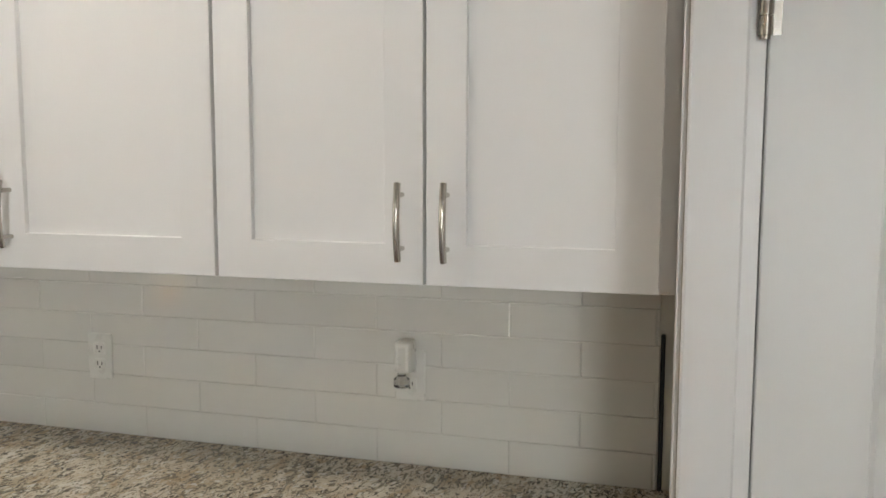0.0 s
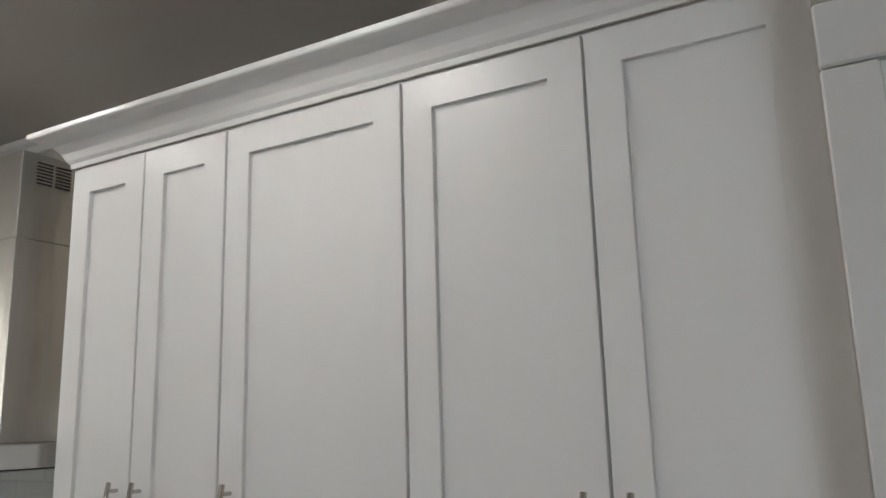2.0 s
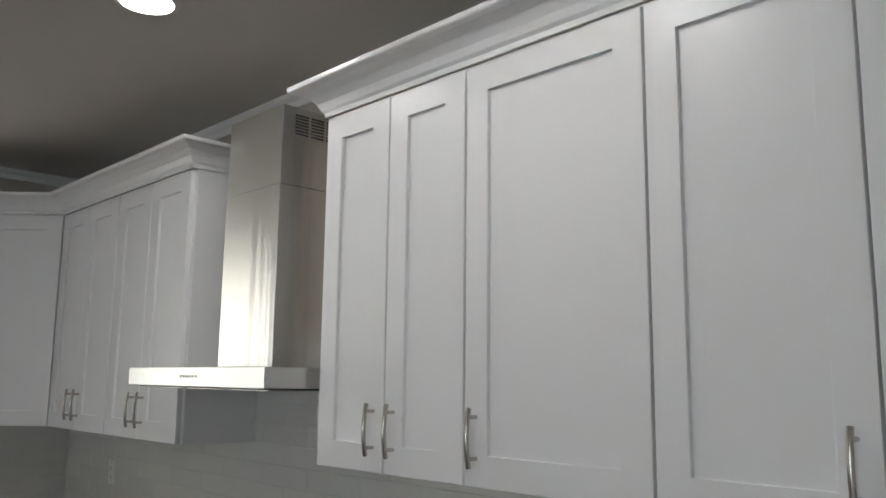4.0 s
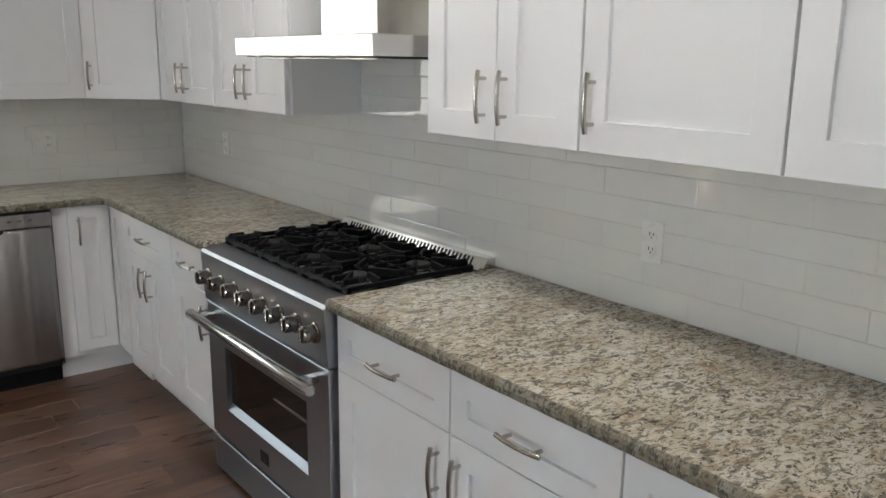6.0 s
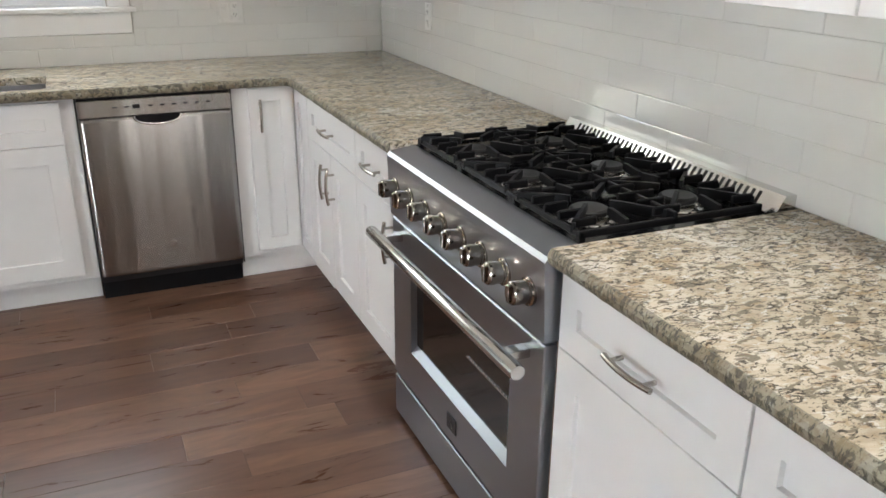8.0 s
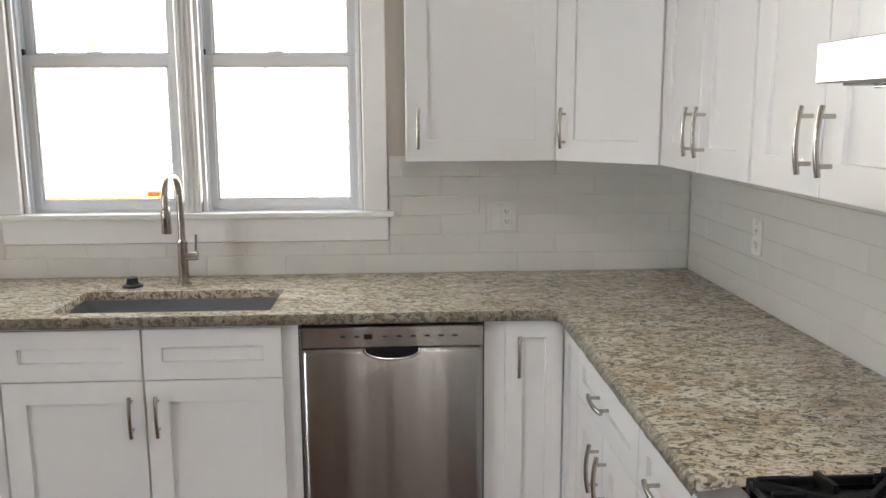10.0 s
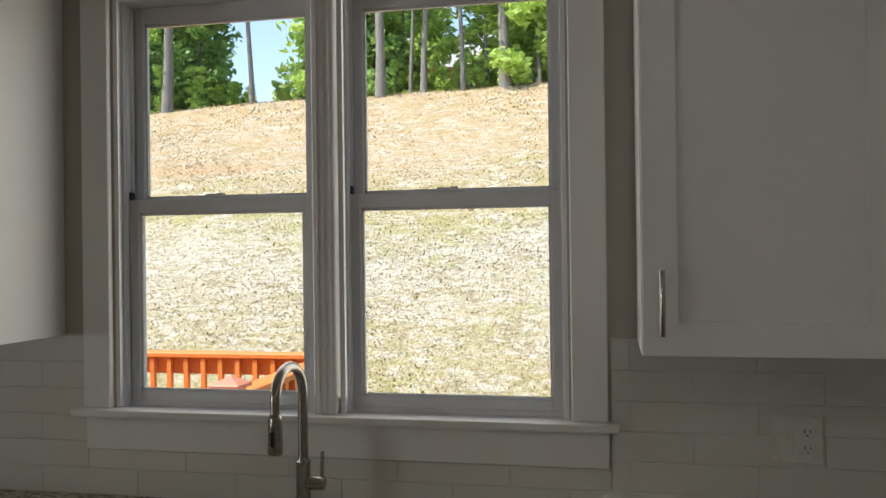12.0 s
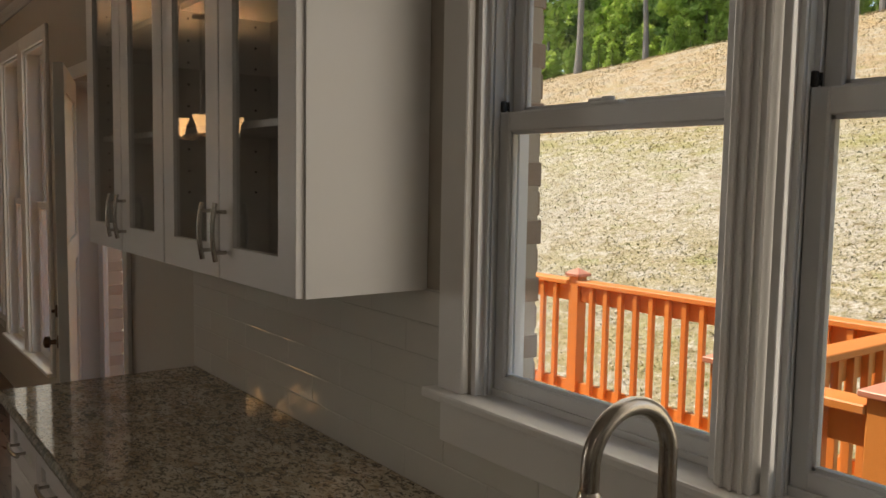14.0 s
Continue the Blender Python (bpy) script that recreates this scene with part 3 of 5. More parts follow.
for x0, x1 in UNITS:
    bm = B()
    for s, x in ((1, x0), (-1, x1)):
        a, b = sorted((x, x + s * 0.014))
        box(bm, a, b, 0.0, 0.14, WIN[2], WIN[3], 0.001)
        for yy in (0.022, 0.034, 0.066, 0.108):
            a, b = sorted((x + s * 0.013, x + s * 0.022))
            box(bm, a, b, yy - 0.003, yy + 0.003, WIN[2], WIN[3])
    box(bm, x0, x1, 0.0, 0.14, WIN[3] - 0.014, WIN[3], 0.001)
    box(bm, x0, x1, 0.045, 0.145, WIN[2] - 0.004, WIN[2] + 0.012, 0.001)
    part("window_frame", bm, VINYL, win)
    g0, g1 = x0 + 0.046, x1 - 0.046
    for nm, y, z0, z1 in (("lower_sash", YS, WIN[2] + 0.010, 1.762), ("upper_sash", YU, 1.722, WIN[3] - 0.012)):
        bm = B()
        e = 0.016
        zb = 1.206 if y == YS else 1.768
        zt = 1.722 if y == YS else 2.283
        box(bm, x0 + e, g0, y, y + 0.030, z0, z1, 0.003)
        box(bm, g1, x1 - e, y, y + 0.030, z0, z1, 0.003)
        box(bm, g0 - 0.002, g1 + 0.002, y + 0.0005, y + 0.0295, z0, zb, 0.003)
        box(bm, g0 - 0.002, g1 + 0.002, y + 0.0005, y + 0.0295, zt, z1, 0.003)
        for a, b, c, d in ((g0 - 0.001, g0 + 0.006, zb, zt), (g1 - 0.006, g1 + 0.001, zb, zt), (g0, g1, zb - 0.001, zb + 0.006), (g0, g1, zt - 0.006, zt + 0.001)):
            box(bm, a, b, y + 0.008, y + 0.022, c, d)
        sash = part(nm, bm, VINYL, win)
        pane = part("pane", boxes((g0, g1, y + 0.013, y + 0.017, zb, zt)), PANE, sash)
        pane.visible_shadow = False
        if y == YS:
            bm = B()
            xm = (x0 + x1) / 2
            box(bm, xm - 0.034, xm + 0.034, y + 0.002, y + 0.024, z1, z1 + 0.007, 0.002)
            disc_stack(bm, (xm, y + 0.014, z1 + 0.006), (0, 0, 1), [(0, 0.013), (0.009, 0.012), (0.010, 0.001)], 16)
            box(bm, xm - 0.048, xm + 0.006, y + 0.010, y + 0.018, z1 + 0.007, z1 + 0.014, 0.002)
            part("sash_lock", bm, VINYL, sash)
            part("tilt_latch", boxes((x0 + 0.012, x0 + 0.022, y + 0.004, y + 0.024, z1 + 0.001, z1 + 0.024, 0.002)), BLACK, sash, "small black sash latch")


def plain_window(name, x0, x1, z0, z1, label):
    w = thing(name, pose(0, 0, 0), label, "window", kind="structure")
    bm = B()
    c = 0.07
    box(bm, x0 - c, x0 - 0.004, -0.02, 0, z0, z1 + 0.09, 0.003)
    box(bm, x1 + 0.004, x1 + c, -0.02, 0, z0, z1 + 0.09, 0.003)
    box(bm, x0 - 0.004, x1 + 0.004, -0.0195, 0, z1 + 0.004, z1 + 0.09, 0.003)
    part("casing", bm, TRIMW, w)
    part("window_sill", boxes((x0 - c, x1 + c, -0.05, 0.05, z0 - 0.022, z0, 0.004)), TRIMW, w)
    bm = B()
    for a, b in ((x0, x0 + 0.014), (x1 - 0.014, x1)):
        box(bm, a, b, 0, 0.14, z0, z1)
    box(bm, x0, x1, 0, 0.14, z1 - 0.014, z1)
    box(bm, x0, x1, 0.05, 0.145, z0 - 0.003, z0 + 0.01)
    part("window_frame", bm, VINYL, w)
    zm = (z0 + z1) / 2
    for nm, y, a, b in (("lower_sash", 0.05, z0 + 0.008, zm + 0.02), ("upper_sash", 0.085, zm - 0.02, z1 - 0.01)):
        bm = B()
        box(bm, x0 + 0.015, x0 + 0.05, y, y + 0.03, a, b, 0.003)
        box(bm, x1 - 0.05, x1 - 0.015, y, y + 0.03, a, b, 0.003)
        box(bm, x0 + 0.049, x1 - 0.049, y + 0.0005, y + 0.0295, a, a + 0.04, 0.003)
        box(bm, x0 + 0.049, x1 - 0.049, y + 0.0005, y + 0.0295, b - 0.04, b, 0.003)
        s = part(nm, bm, VINYL, w)
        pn = part("pane", boxes((x0 + 0.048, x1 - 0.048, y + 0.013, y + 0.017, a + 0.038, b - 0.038)), PANE, s)
        pn.visible_shadow = False


plain_window("window_2", *DWIN[0], *DWZ, "white double-hung window of the dining area")
plain_window("window_3", *DWIN[1], *DWZ, "white double-hung window of the dining area")

# dining door, ajar, and a glazed storm door outside it
cas = B()
box(cas, DDOOR[0] - 0.07, DDOOR[0] - 0.004, -0.018, 0, 0, DDOOR[3] + 0.07, 0.003)
box(cas, DDOOR[1] + 0.004, DDOOR[1] + 0.075, -0.018, 0, 0, DDOOR[3] + 0.07, 0.003)
box(cas, DDOOR[0] - 0.004, DDOOR[1] + 0.004, -0.0175, 0, DDOOR[3] + 0.004, DDOOR[3] + 0.07, 0.003)
for x0, x1 in ((DDOOR[0], DDOOR[0] + 0.012), (DDOOR[1] - 0.012, DDOOR[1])):
    box(cas, x0, x1, 0.001, 0.14, 0, DDOOR[3])
solid("trim_door_casing", cas, TRIMW, "white painted casing of the garden door", "trim", "structure")
dd = thing("door_2", pose(DDOOR[0] + 0.016, 0.012, 0, 0, 0, -16.0), "white panelled garden door standing slightly ajar", "door", kind="structure")
bm = B()
W = 0.900
box(bm, 0, 0.11, -0.045, 0.0, 0.01, 2.095, 0.002)
box(bm, W - 0.11, W, -0.045, 0.0, 0.01, 2.095, 0.002)
for z0, z1 in ((0.01, 0.22), (1.18, 1.30), (1.98, 2.095)):
    box(bm, 0.11, W - 0.11, -0.045, 0.0, z0, z1)
box(bm, 0.11, W - 0.11, -0.034, -0.012, 0.2, 2.0)
part("door_leaf", bm, DOORW, dd)
bm = B()
disc_stack(bm, (W - 0.06, -0.045, 0.86), (0, -1, 0), [(0, 0.030), (0.008, 0.030), (0.012, 0.012), (0.035, 0.011), (0.040, 0.026), (0.060, 0.026), (0.066, 0.012)], 18)
part("door_knob", bm, BRONZE, dd, "dark bronze door knob")
bm = B()
disc_stack(bm, (W - 0.06, -0.045, 1.0), (0, -1, 0), [(0, 0.030), (0.012, 0.028), (0.016, 0.008), (0.030, 0.007)], 18)
part("deadbolt", bm, BRONZE, dd, "dark bronze deadbolt")
sd = thing("storm_door", pose(DDOOR[0] + 0.013, 0.11, 0), "white glazed storm door with a lever handle", "door")
bm = B()
W = DDOOR[1] - DDOOR[0] - 0.026
box(bm, 0, 0.09, 0, 0.03, 0.01, 2.09, 0.002)
box(bm, W - 0.09, W, 0, 0.03, 0.01, 2.09, 0.002)
box(bm, 0.09, W - 0.09, 0, 0.03, 0.01, 0.14)
box(bm, 0.09, W - 0.09, 0, 0.03, 1.98, 2.09)
part("door_frame", bm, VINYL, sd)
p = part("pane", boxes((0.088, W - 0.088, 0.012, 0.016, 0.13, 1.99)), PANE, sd)
p.visible_shadow = False
part("lever", boxes((W - 0.12, W - 0.03, -0.03, -0.018, 0.93, 0.945, 0.003), (W - 0.05, W - 0.03, -0.02, 0.0, 0.90, 0.98, 0.003)), NICKEL, sd)

# ---- kitchen: cabinets ----
U0, U1T = 1.372, 2.412
RAIL = 0.073


def handle(parent, x, z, upright=True, length=0.138):
    """A bowed bar pull on two posts, standing off a front at y = -0.02."""
    bm = B()
    h = length / 2
    n = 10
    pts, rad = [], []
    for i in range(n + 1):
        s = -1 + 2 * i / n
        off = -0.02 - 0.026 - 0.008 * (1 - s * s)
        pts.append((x, off, z + s * h) if upright else (x + s * h, off, z))
    tube(bm, pts, [0.0062] * (n + 1), 10)
    for s in (-0.048, 0.048):
        a = (x, -0.0195, z + s) if upright else (x + s, -0.0195, z)
        b = (x, -0.049, z + s) if upright else (x + s, -0.049, z)
        tube(bm, [a, b], 0.0048, 8)
    return part("handle", bm, NICKEL, parent, "satin nickel bar pull")


def shaker(name, parent, x0, x1, z0, z1, rail=RAIL, glassy=False, gap=0.003):
    """A shaker front: a flat frame round a recessed panel."""
    x0, x1, z0, z1 = x0 + gap, x1 - gap, z0 + gap * 0.5, z1 - gap * 0.5
    r = min(rail, (x1 - x0) * 0.32, (z1 - z0) * 0.36)
    bm = B()
    steps = [(0.0, 0.0), (0.0, -0.0187), (0.0013, -0.02), (r - 0.0008, -0.02), (r, -0.0192), (r + 0.0006, 0.0 if glassy else -0.009)]
    rings(bm, x0, x1, z0, z1, steps, glassy)
    ob = part(name, bm, WHITE, parent)
    if glassy:
        part("pane", boxes((x0 + r - 0.003, x1 - r + 0.003, -0.012, -0.008, z0 + r - 0.003, z1 - r + 0.003)), CABGLASS, ob, "clear glass pane").visible_shadow = False
    return ob


def carcass(parent, w, d, z0, z1, shell=False):
    if not shell:
        part("body", boxes((0.0005, w - 0.0005, 0.0004, d, z0, z1, 0.001)), WHITE, parent)
        return
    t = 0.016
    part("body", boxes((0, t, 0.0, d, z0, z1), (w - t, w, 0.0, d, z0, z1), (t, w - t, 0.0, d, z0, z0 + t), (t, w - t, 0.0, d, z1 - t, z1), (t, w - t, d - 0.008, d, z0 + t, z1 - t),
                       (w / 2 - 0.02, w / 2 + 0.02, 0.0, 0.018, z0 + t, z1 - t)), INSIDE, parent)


def wall_cabinet(at, w, doors, label, d=0.305):
    """Doors are rows of (x0, x1, side of the handle)."""
    c = thing("wall_cabinet", at, label, "cabinet", "white wall cabinets")
    carcass(c, w, d, 0.0, U1T - U0 + 0.012)
    for x0, x1, side in doors:
        dr = shaker("door", c, x0, x1, 0.0, U1T - U0)
        handle(dr, x0 + 0.042 if side < 0 else x1 - 0.042, 0.115)
    return c


def base_cabinet(at, w, fronts, label, d=0.60, toe=(0, None)):
    """Fronts are rows of (kind, x0, x1, z0, z1, handle x or None, handle z)."""
    c = thing("base_cabinet", at, label, "cabinet", "white base cabinets")
    if "sink" in label:
        part("body", boxes((0.0005, w - 0.0005, 0.0004, d, 0.118, 0.67, 0.001), (0.0005, 0.018, 0.0004, d, 0.6702, 0.883), (w - 0.018, w - 0.0005, 0.0004, d, 0.6702, 0.883), (0.0182, w - 0.0182, 0.0004, 0.014, 0.6702, 0.883)), WHITE, c)
    else:
        carcass(c, w, d, 0.118, 0.883)
    t1 = w if toe[1] is None else toe[1]
    part("toe_kick", boxes((toe[0], t1, 0.082, 0.10, 0.0, 0.118)), WHITE, c)
    for kind, x0, x1, z0, z1, hx, hz in fronts:
        f = shaker(kind, c, x0, x1, z0, z1, 0.06 if kind == "drawer_front" else RAIL)
        if hx is not None:
            handle(f, hx, hz, kind != "drawer_front")
    return c


FX, FU = -0.61, -0.307
DZ0, DZ1, SPLIT = 0.145, 0.868, 0.698


def east(x, y, z=0.0):
    return pose(x, y, z, 0, 0, -90)


def drawers_over_doors(widths, single=None):
    rows, x, out = [], 0.0, []
    for i, w in enumerate(widths):
        out.append(("drawer_front", x, x + w, SPLIT, DZ1, x + w / 2, (SPLIT + DZ1) / 2 - 0.004))
        side = (1 if i % 2 == 0 else -1) if single is None else single
        out.append(("door", x, x + w, DZ0, SPLIT, x + w - 0.042 if side > 0 else x + 0.042, 0.583))
        x += w
    return out


# base run on the range wall
base_cabinet(east(FX, -2.815), 1.054, drawers_over_doors([0.527, 0.527]), "white shaker base cabinet with two drawers over two doors")
base_cabinet(east(FX, -3.869), 0.916, drawers_over_doors([0.458, 0.458]), "white shaker base cabinet with two drawers over two doors")
base_cabinet(east(FX, -1.475), 0.402, drawers_over_doors([0.402], 1), "narrow white shaker base cabinet with drawer and door")
base_cabinet(east(FX, -0.842), 0.633, [("drawer_front", 0, 0.633, SPLIT, DZ1, 0.3165, 0.782), ("door", 0, 0.3165, DZ0, SPLIT, 0.2745, 0.583), ("door", 0.3165, 0.633, DZ0, SPLIT, 0.3585, 0.583)],
             "white shaker base cabinet with a wide drawer over two doors")
# corner base cabinet with a folding pair of doors
cc = thing("corner_cabinet", pose(0, 0, 0), "white shaker corner base cabinet with folding doors", "cabinet", "white base cabinets")
bm = B()
prism(bm, [(-0.002, -0.002), (-0.892, -0.002), (-0.892, -0.61), (-0.61, -0.61), (-0.61, -0.841), (-0.002, -0.841)], 0.118, 0.883)
part("body", bm, WHITE, cc)
bm = B()
box(bm, -0.892, -0.528, -0.546, -0.528, 0, 0.118)
box(bm, -0.546, -0.528, -0.841, -0.546, 0, 0.118)
part("toe_kick", bm, WHITE, cc)


def shaker_at(name, parent, at, x0, x1, z0, z1, rail=RAIL):
    ob = shaker(name, parent, x0, x1, z0, z1, rail)
    ob.matrix_basis = at
    return ob


d1 = shaker_at("door", cc, pose(-0.892, -0.61, 0), 0.064, 0.262, DZ0, 0.875, 0.058)
handle(d1, 0.111, 0.759)
shaker_at("door", cc, east(-0.61, -0.630), 0.0, 0.21, DZ0, 0.875, 0.058)

# base run on the window wall
base_cabinet(pose(-2.443, -0.61, 0), 0.948,
             [("drawer_front", 0.0, 0.451, SPLIT, DZ1, None, 0), ("drawer_front", 0.451, 0.898, SPLIT, DZ1, None, 0),
              ("door", 0.0, 0.451, DZ0, SPLIT, 0.409, 0.583), ("door", 0.451, 0.898, DZ0, SPLIT, 0.493, 0.583)],
             "white shaker sink base cabinet with false drawers")
base_cabinet(pose(-3.350, -0.61, 0), 0.905, drawers_over_doors([0.4525, 0.4525]), "white shaker base cabinet with two drawers over two doors")
base_cabinet(pose(-4.190, -0.61, 0), 0.838, drawers_over_doors([0.419, 0.419]), "white shaker base cabinet with two drawers over two doors")

# wall cabinets on the range wall
H = U1T - U0
wall_cabinet(east(FU, -2.836, U0), 0.598, [(0, 0.299, 1), (0.299, 0.598, -1)], "white shaker wall cabinet with two narrow doors")
wall_cabinet(east(FU, -3.435, U0), 0.520, [(0, 0.520, -1)], "white shaker wall cabinet with one wide door")
wall_cabinet(east(FU, -3.956, U0), 0.853, [(0, 0.418, 1), (0.418, 0.826, -1)], "white shaker wall cabinet with two doors beside the pantry")
wall_cabinet(east(FU, -1.275, U0), 0.690, [(0.01, 0.336, 1), (0.336, 0.672, -1)], "white shaker wall cabinet with two doors by the hood")
wall_cabinet(east(FU, -0.602, U0), 0.672, [(0.0, 0.336, 1), (0.336, 0.672, -1)], "white shaker wall cabinet with two doors")
wall_cabinet(pose(-1.138, FU, U0), 0.532, [(0, 0.526, -1)], "white shaker wall cabinet with one door beside the window")
dc = thing("corner_wall_cabinet", pose(0, 0, U0), "white shaker diagonal corner wall cabinet", "cabinet", "white wall cabinets")
bm = B()
prism(bm, [(-0.002, -0.002), (-0.605, -0.002), (-0.605, -0.312), (-0.312, -0.601), (-0.002, -0.601)], 0.0, H + 0.012)
part("body", bm, WHITE, dc)
dm = pose(-0.606, -0.313, 0, 0, 0, -45)
dw = 0.405
d1 = shaker_at("door", dc, dm, 0.004, dw, 0.0, H)
handle(d1, 0.045, 0.115)

# glazed wall cabinets left of the window
for i, x in enumerate((-3.568, -4.376)):
    g = thing("glass_cabinet", pose(x, FU, U0), "white wall cabinet with two glazed doors and empty shelves", "cabinet", "glazed wall cabinets")
    w = 0.806
    carcass(g, w, 0.305, 0.0, H + 0.012, True)
    part("end_panel", boxes((w if i == 0 else -0.004, w + 0.004 if i == 0 else 0, 0.0, 0.305, 0, H + 0.012)), WHITE, g)
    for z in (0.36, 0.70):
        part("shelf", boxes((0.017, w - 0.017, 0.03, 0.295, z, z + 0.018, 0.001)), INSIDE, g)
    for x0, x1, s in ((0, 0.403, 1), (0.403, w, -1)):
        dr = shaker("door", g, x0, x1, 0, H, 0.08, True)
        handle(dr, x1 - 0.042 if s > 0 else x0 + 0.042, 0.115)
    pins = B()
    for zz in range(12):
        for xx in (0.019, w - 0.019):
            for yy in (0.05, 0.25):
                disc_stack(pins, (xx, yy, 0.2 + zz * 0.06), (1 if xx < 0.1 else -1, 0, 0), [(-0.004, 0.004), (0.0, 0.004)], 6)
    tagged(part("pin_holes", pins, SLOT, g), kind="stuff")

# crown on the wall cabinets
CR = [(0.0, U1T + 0.004), (0.006, U1T + 0.004), (0.008, U1T + 0.018), (0.016, U1T + 0.026), (0.026, U1T + 0.045), (0.045, U1T + 0.066), (0.072, U1T + 0.080), (0.090, U1T + 0.084), (0.093, U1T + 0.088), (0.093, U1T + 0.100), (0.0, U1T + 0.100)]
F = -0.327
for path in ([(0.0, -2.836), (F, -2.836), (F, PY + 0.002)], [(-1.138, -0.002), (-1.138, F), (-0.614, F), (F, -0.609), (F, -1.965), (-0.002, -1.965)], [(-4.38, -0.002), (-4.38, F), (-2.756, F), (-2.756, -0.002)]):
    bm = B()
    sweep(bm, path, CR)
    solid("crown_moulding", bm, WHITE, "white coved crown moulding on top of the wall cabinets", "moulding", "structure")

# ---- worktops ----
CT0, CT1, CF = 0.884, 0.914, -0.650


def slab(bm, x0, x1, y0, y1):
    box(bm, x0, x1, y0, y1, CT0, CT1)


# one L-shaped top with a sink cut-out, with a rounded inner corner
SX0, SX1, SY0, SY1 = -2.285, -1.585, -0.590, -0.275
bm = B()
slab(bm, -4.205, SX0, CF, -0.002)
slab(bm, SX0, SX1, CF, SY0)
slab(bm, SX0, SX1, SY1, -0.002)
slab(bm, SX1, -0.75, CF, -0.002)
prism(bm, [(-0.75, -0.002), (-0.75, CF)] + [(-0.70 + 0.05 * math.sin(a), -0.70 + 0.05 * math.cos(a)) for a in [k * math.pi / 16 for k in range(9)]] + [(CF, -0.75), (-0.002, -0.75), (-0.002, -0.002)], CT0, CT1)
slab(bm, CF, -0.002, -1.883, -0.75)
bmesh.ops.remove_doubles(bm, verts=bm.verts, dist=0.0005)
long_top = solid("worktop", bm, GRANITE, "polished beige and brown speckled granite worktop with sink cut-out", "worktop")
short_top = solid("worktop", boxes((CF, -0.002, -4.806, -2.808, CT0, CT1)), GRANITE, "polished beige and brown speckled granite worktop", "worktop")
# chiselled nose along the front edges
def nose(path):
    bm = B()
    prof = [(0.0, CT0 - 0.004), (0.006, CT0 - 0.004), (0.0105, CT0 + 0.004), (0.012, CT0 + 0.014), (0.0095, CT1 - 0.007), (0.004, CT1 - 0.0005), (0.0, CT1 - 0.0005)]
    pts = []
    for a, b in zip(path, path[1:]):
        n = max(2, int((Vector(b) - Vector(a)).length / 0.02))
        pts += [Vector(a).lerp(Vector(b), k / n) for k in range(n)]
    pts.append(Vector(path[-1]))
    sweep(bm, pts, prof)
    for v in bm.verts:
        k = noise.noise((v.co.x * 55, v.co.y * 55, v.co.z * 70)) * 0.0022 + noise.noise((v.co.x * 18, v.co.y * 18, 3)) * 0.0015
        v.co.x += k
        v.co.y += k
    return bm


arc = [(-0.70 + 0.05 * math.sin(k * math.pi / 16), -0.70 + 0.05 * math.cos(k * math.pi / 16)) for k in range(9)]
part("front_edge", nose([(-4.205, -0.01), (-4.205, CF), (-0.71, CF)] + arc[1:-1] + [(CF, -0.71), (CF, -1.883)]), EDGE_STONE, long_top, "rough chiselled granite edge, toned darker than the top")
part("front_edge", nose([(CF, -2.808), (CF, -4.806)]), EDGE_STONE, short_top, "rough chiselled granite edge, toned darker than the top")

# ---- sink and faucet ----
sk = thing("sink", pose(0, 0, 0), "undermounted stainless steel single-bowl sink", "sink")
bm = B()
zb = CT0 - 0.20
box(bm, SX0 - 0.003, SX1 + 0.003, SY0 - 0.003, SY1 + 0.003, zb - 0.004, zb)
for a in ((SX0 - 0.004, SX0, SY0 - 0.003, SY1 + 0.003), (SX1, SX1 + 0.004, SY0 - 0.003, SY1 + 0.003), (SX0, SX1, SY0 - 0.004, SY0), (SX0, SX1, SY1, SY1 + 0.004)):
    box(bm, *a, zb, CT0 - 0.001)
part("bowl", bm, SINK_STEEL, sk)
bm = B()
disc_stack(bm, (-1.93, -0.43, zb), (0, 0, 1), [(0, 0.045), (0.004, 0.043), (0.005, 0.03), (0.001, 0.028)], 20)
part("drain", bm, STEEL_S, sk)

fc = thing("faucet", pose(-1.972, -0.150, CT1), "brushed nickel gooseneck pull-down kitchen faucet", "faucet")
bm = B()
disc_stack(bm, (0, 0, 0), (0, 0, 1), [(0, 0.027), (0.006, 0.026), (0.008, 0.0185), (0.150, 0.0185), (0.152, 0.0195), (0.160, 0.0195), (0.162, 0.0150), (0.17, 0.0140)], 20)
part("column", bm, FAUCET, fc)
way = Vector((-0.012, -0.146, 0)).normalized()
R = 0.073
pts = [Vector((0, 0, 0.165)), Vector((0, 0, 0.25)), Vector((0, 0, 0.335))]
for k in range(1, 17):
    a = math.pi * k / 16
    pts.append(way * (R - R * math.cos(a)) + Vector((0, 0, 0.335 + R * math.sin(a))))
pts.append(pts[-1] + Vector((0, 0, -0.03)) + way * 0.001)
bm = B()
tube(bm, pts, 0.0130, 16)
part("spout", bm, FAUCET, fc)
e = pts[-1]
bm = B()
tube(bm, [e, e + Vector((0, 0, -0.004)), e + Vector((0, 0, -0.012)), e + Vector((0, 0, -0.09)), e + Vector((0, 0, -0.094))], [0.0130, 0.0155, 0.0165, 0.0180, 0.0165], 18)
head = part("spray_head", bm, FAUCET, fc)
side = Vector((-way.y, way.x, 0))
bm = B()
p = e + way * 0.0165 + Vector((0, 0, -0.055))
box(bm, p.x - 0.004, p.x + 0.004, p.y - 0.004, p.y + 0.004, p.z - 0.018, p.z + 0.018, 0.002)
part("button", bm, DARKM, head, "dark spray button")
bm = B()
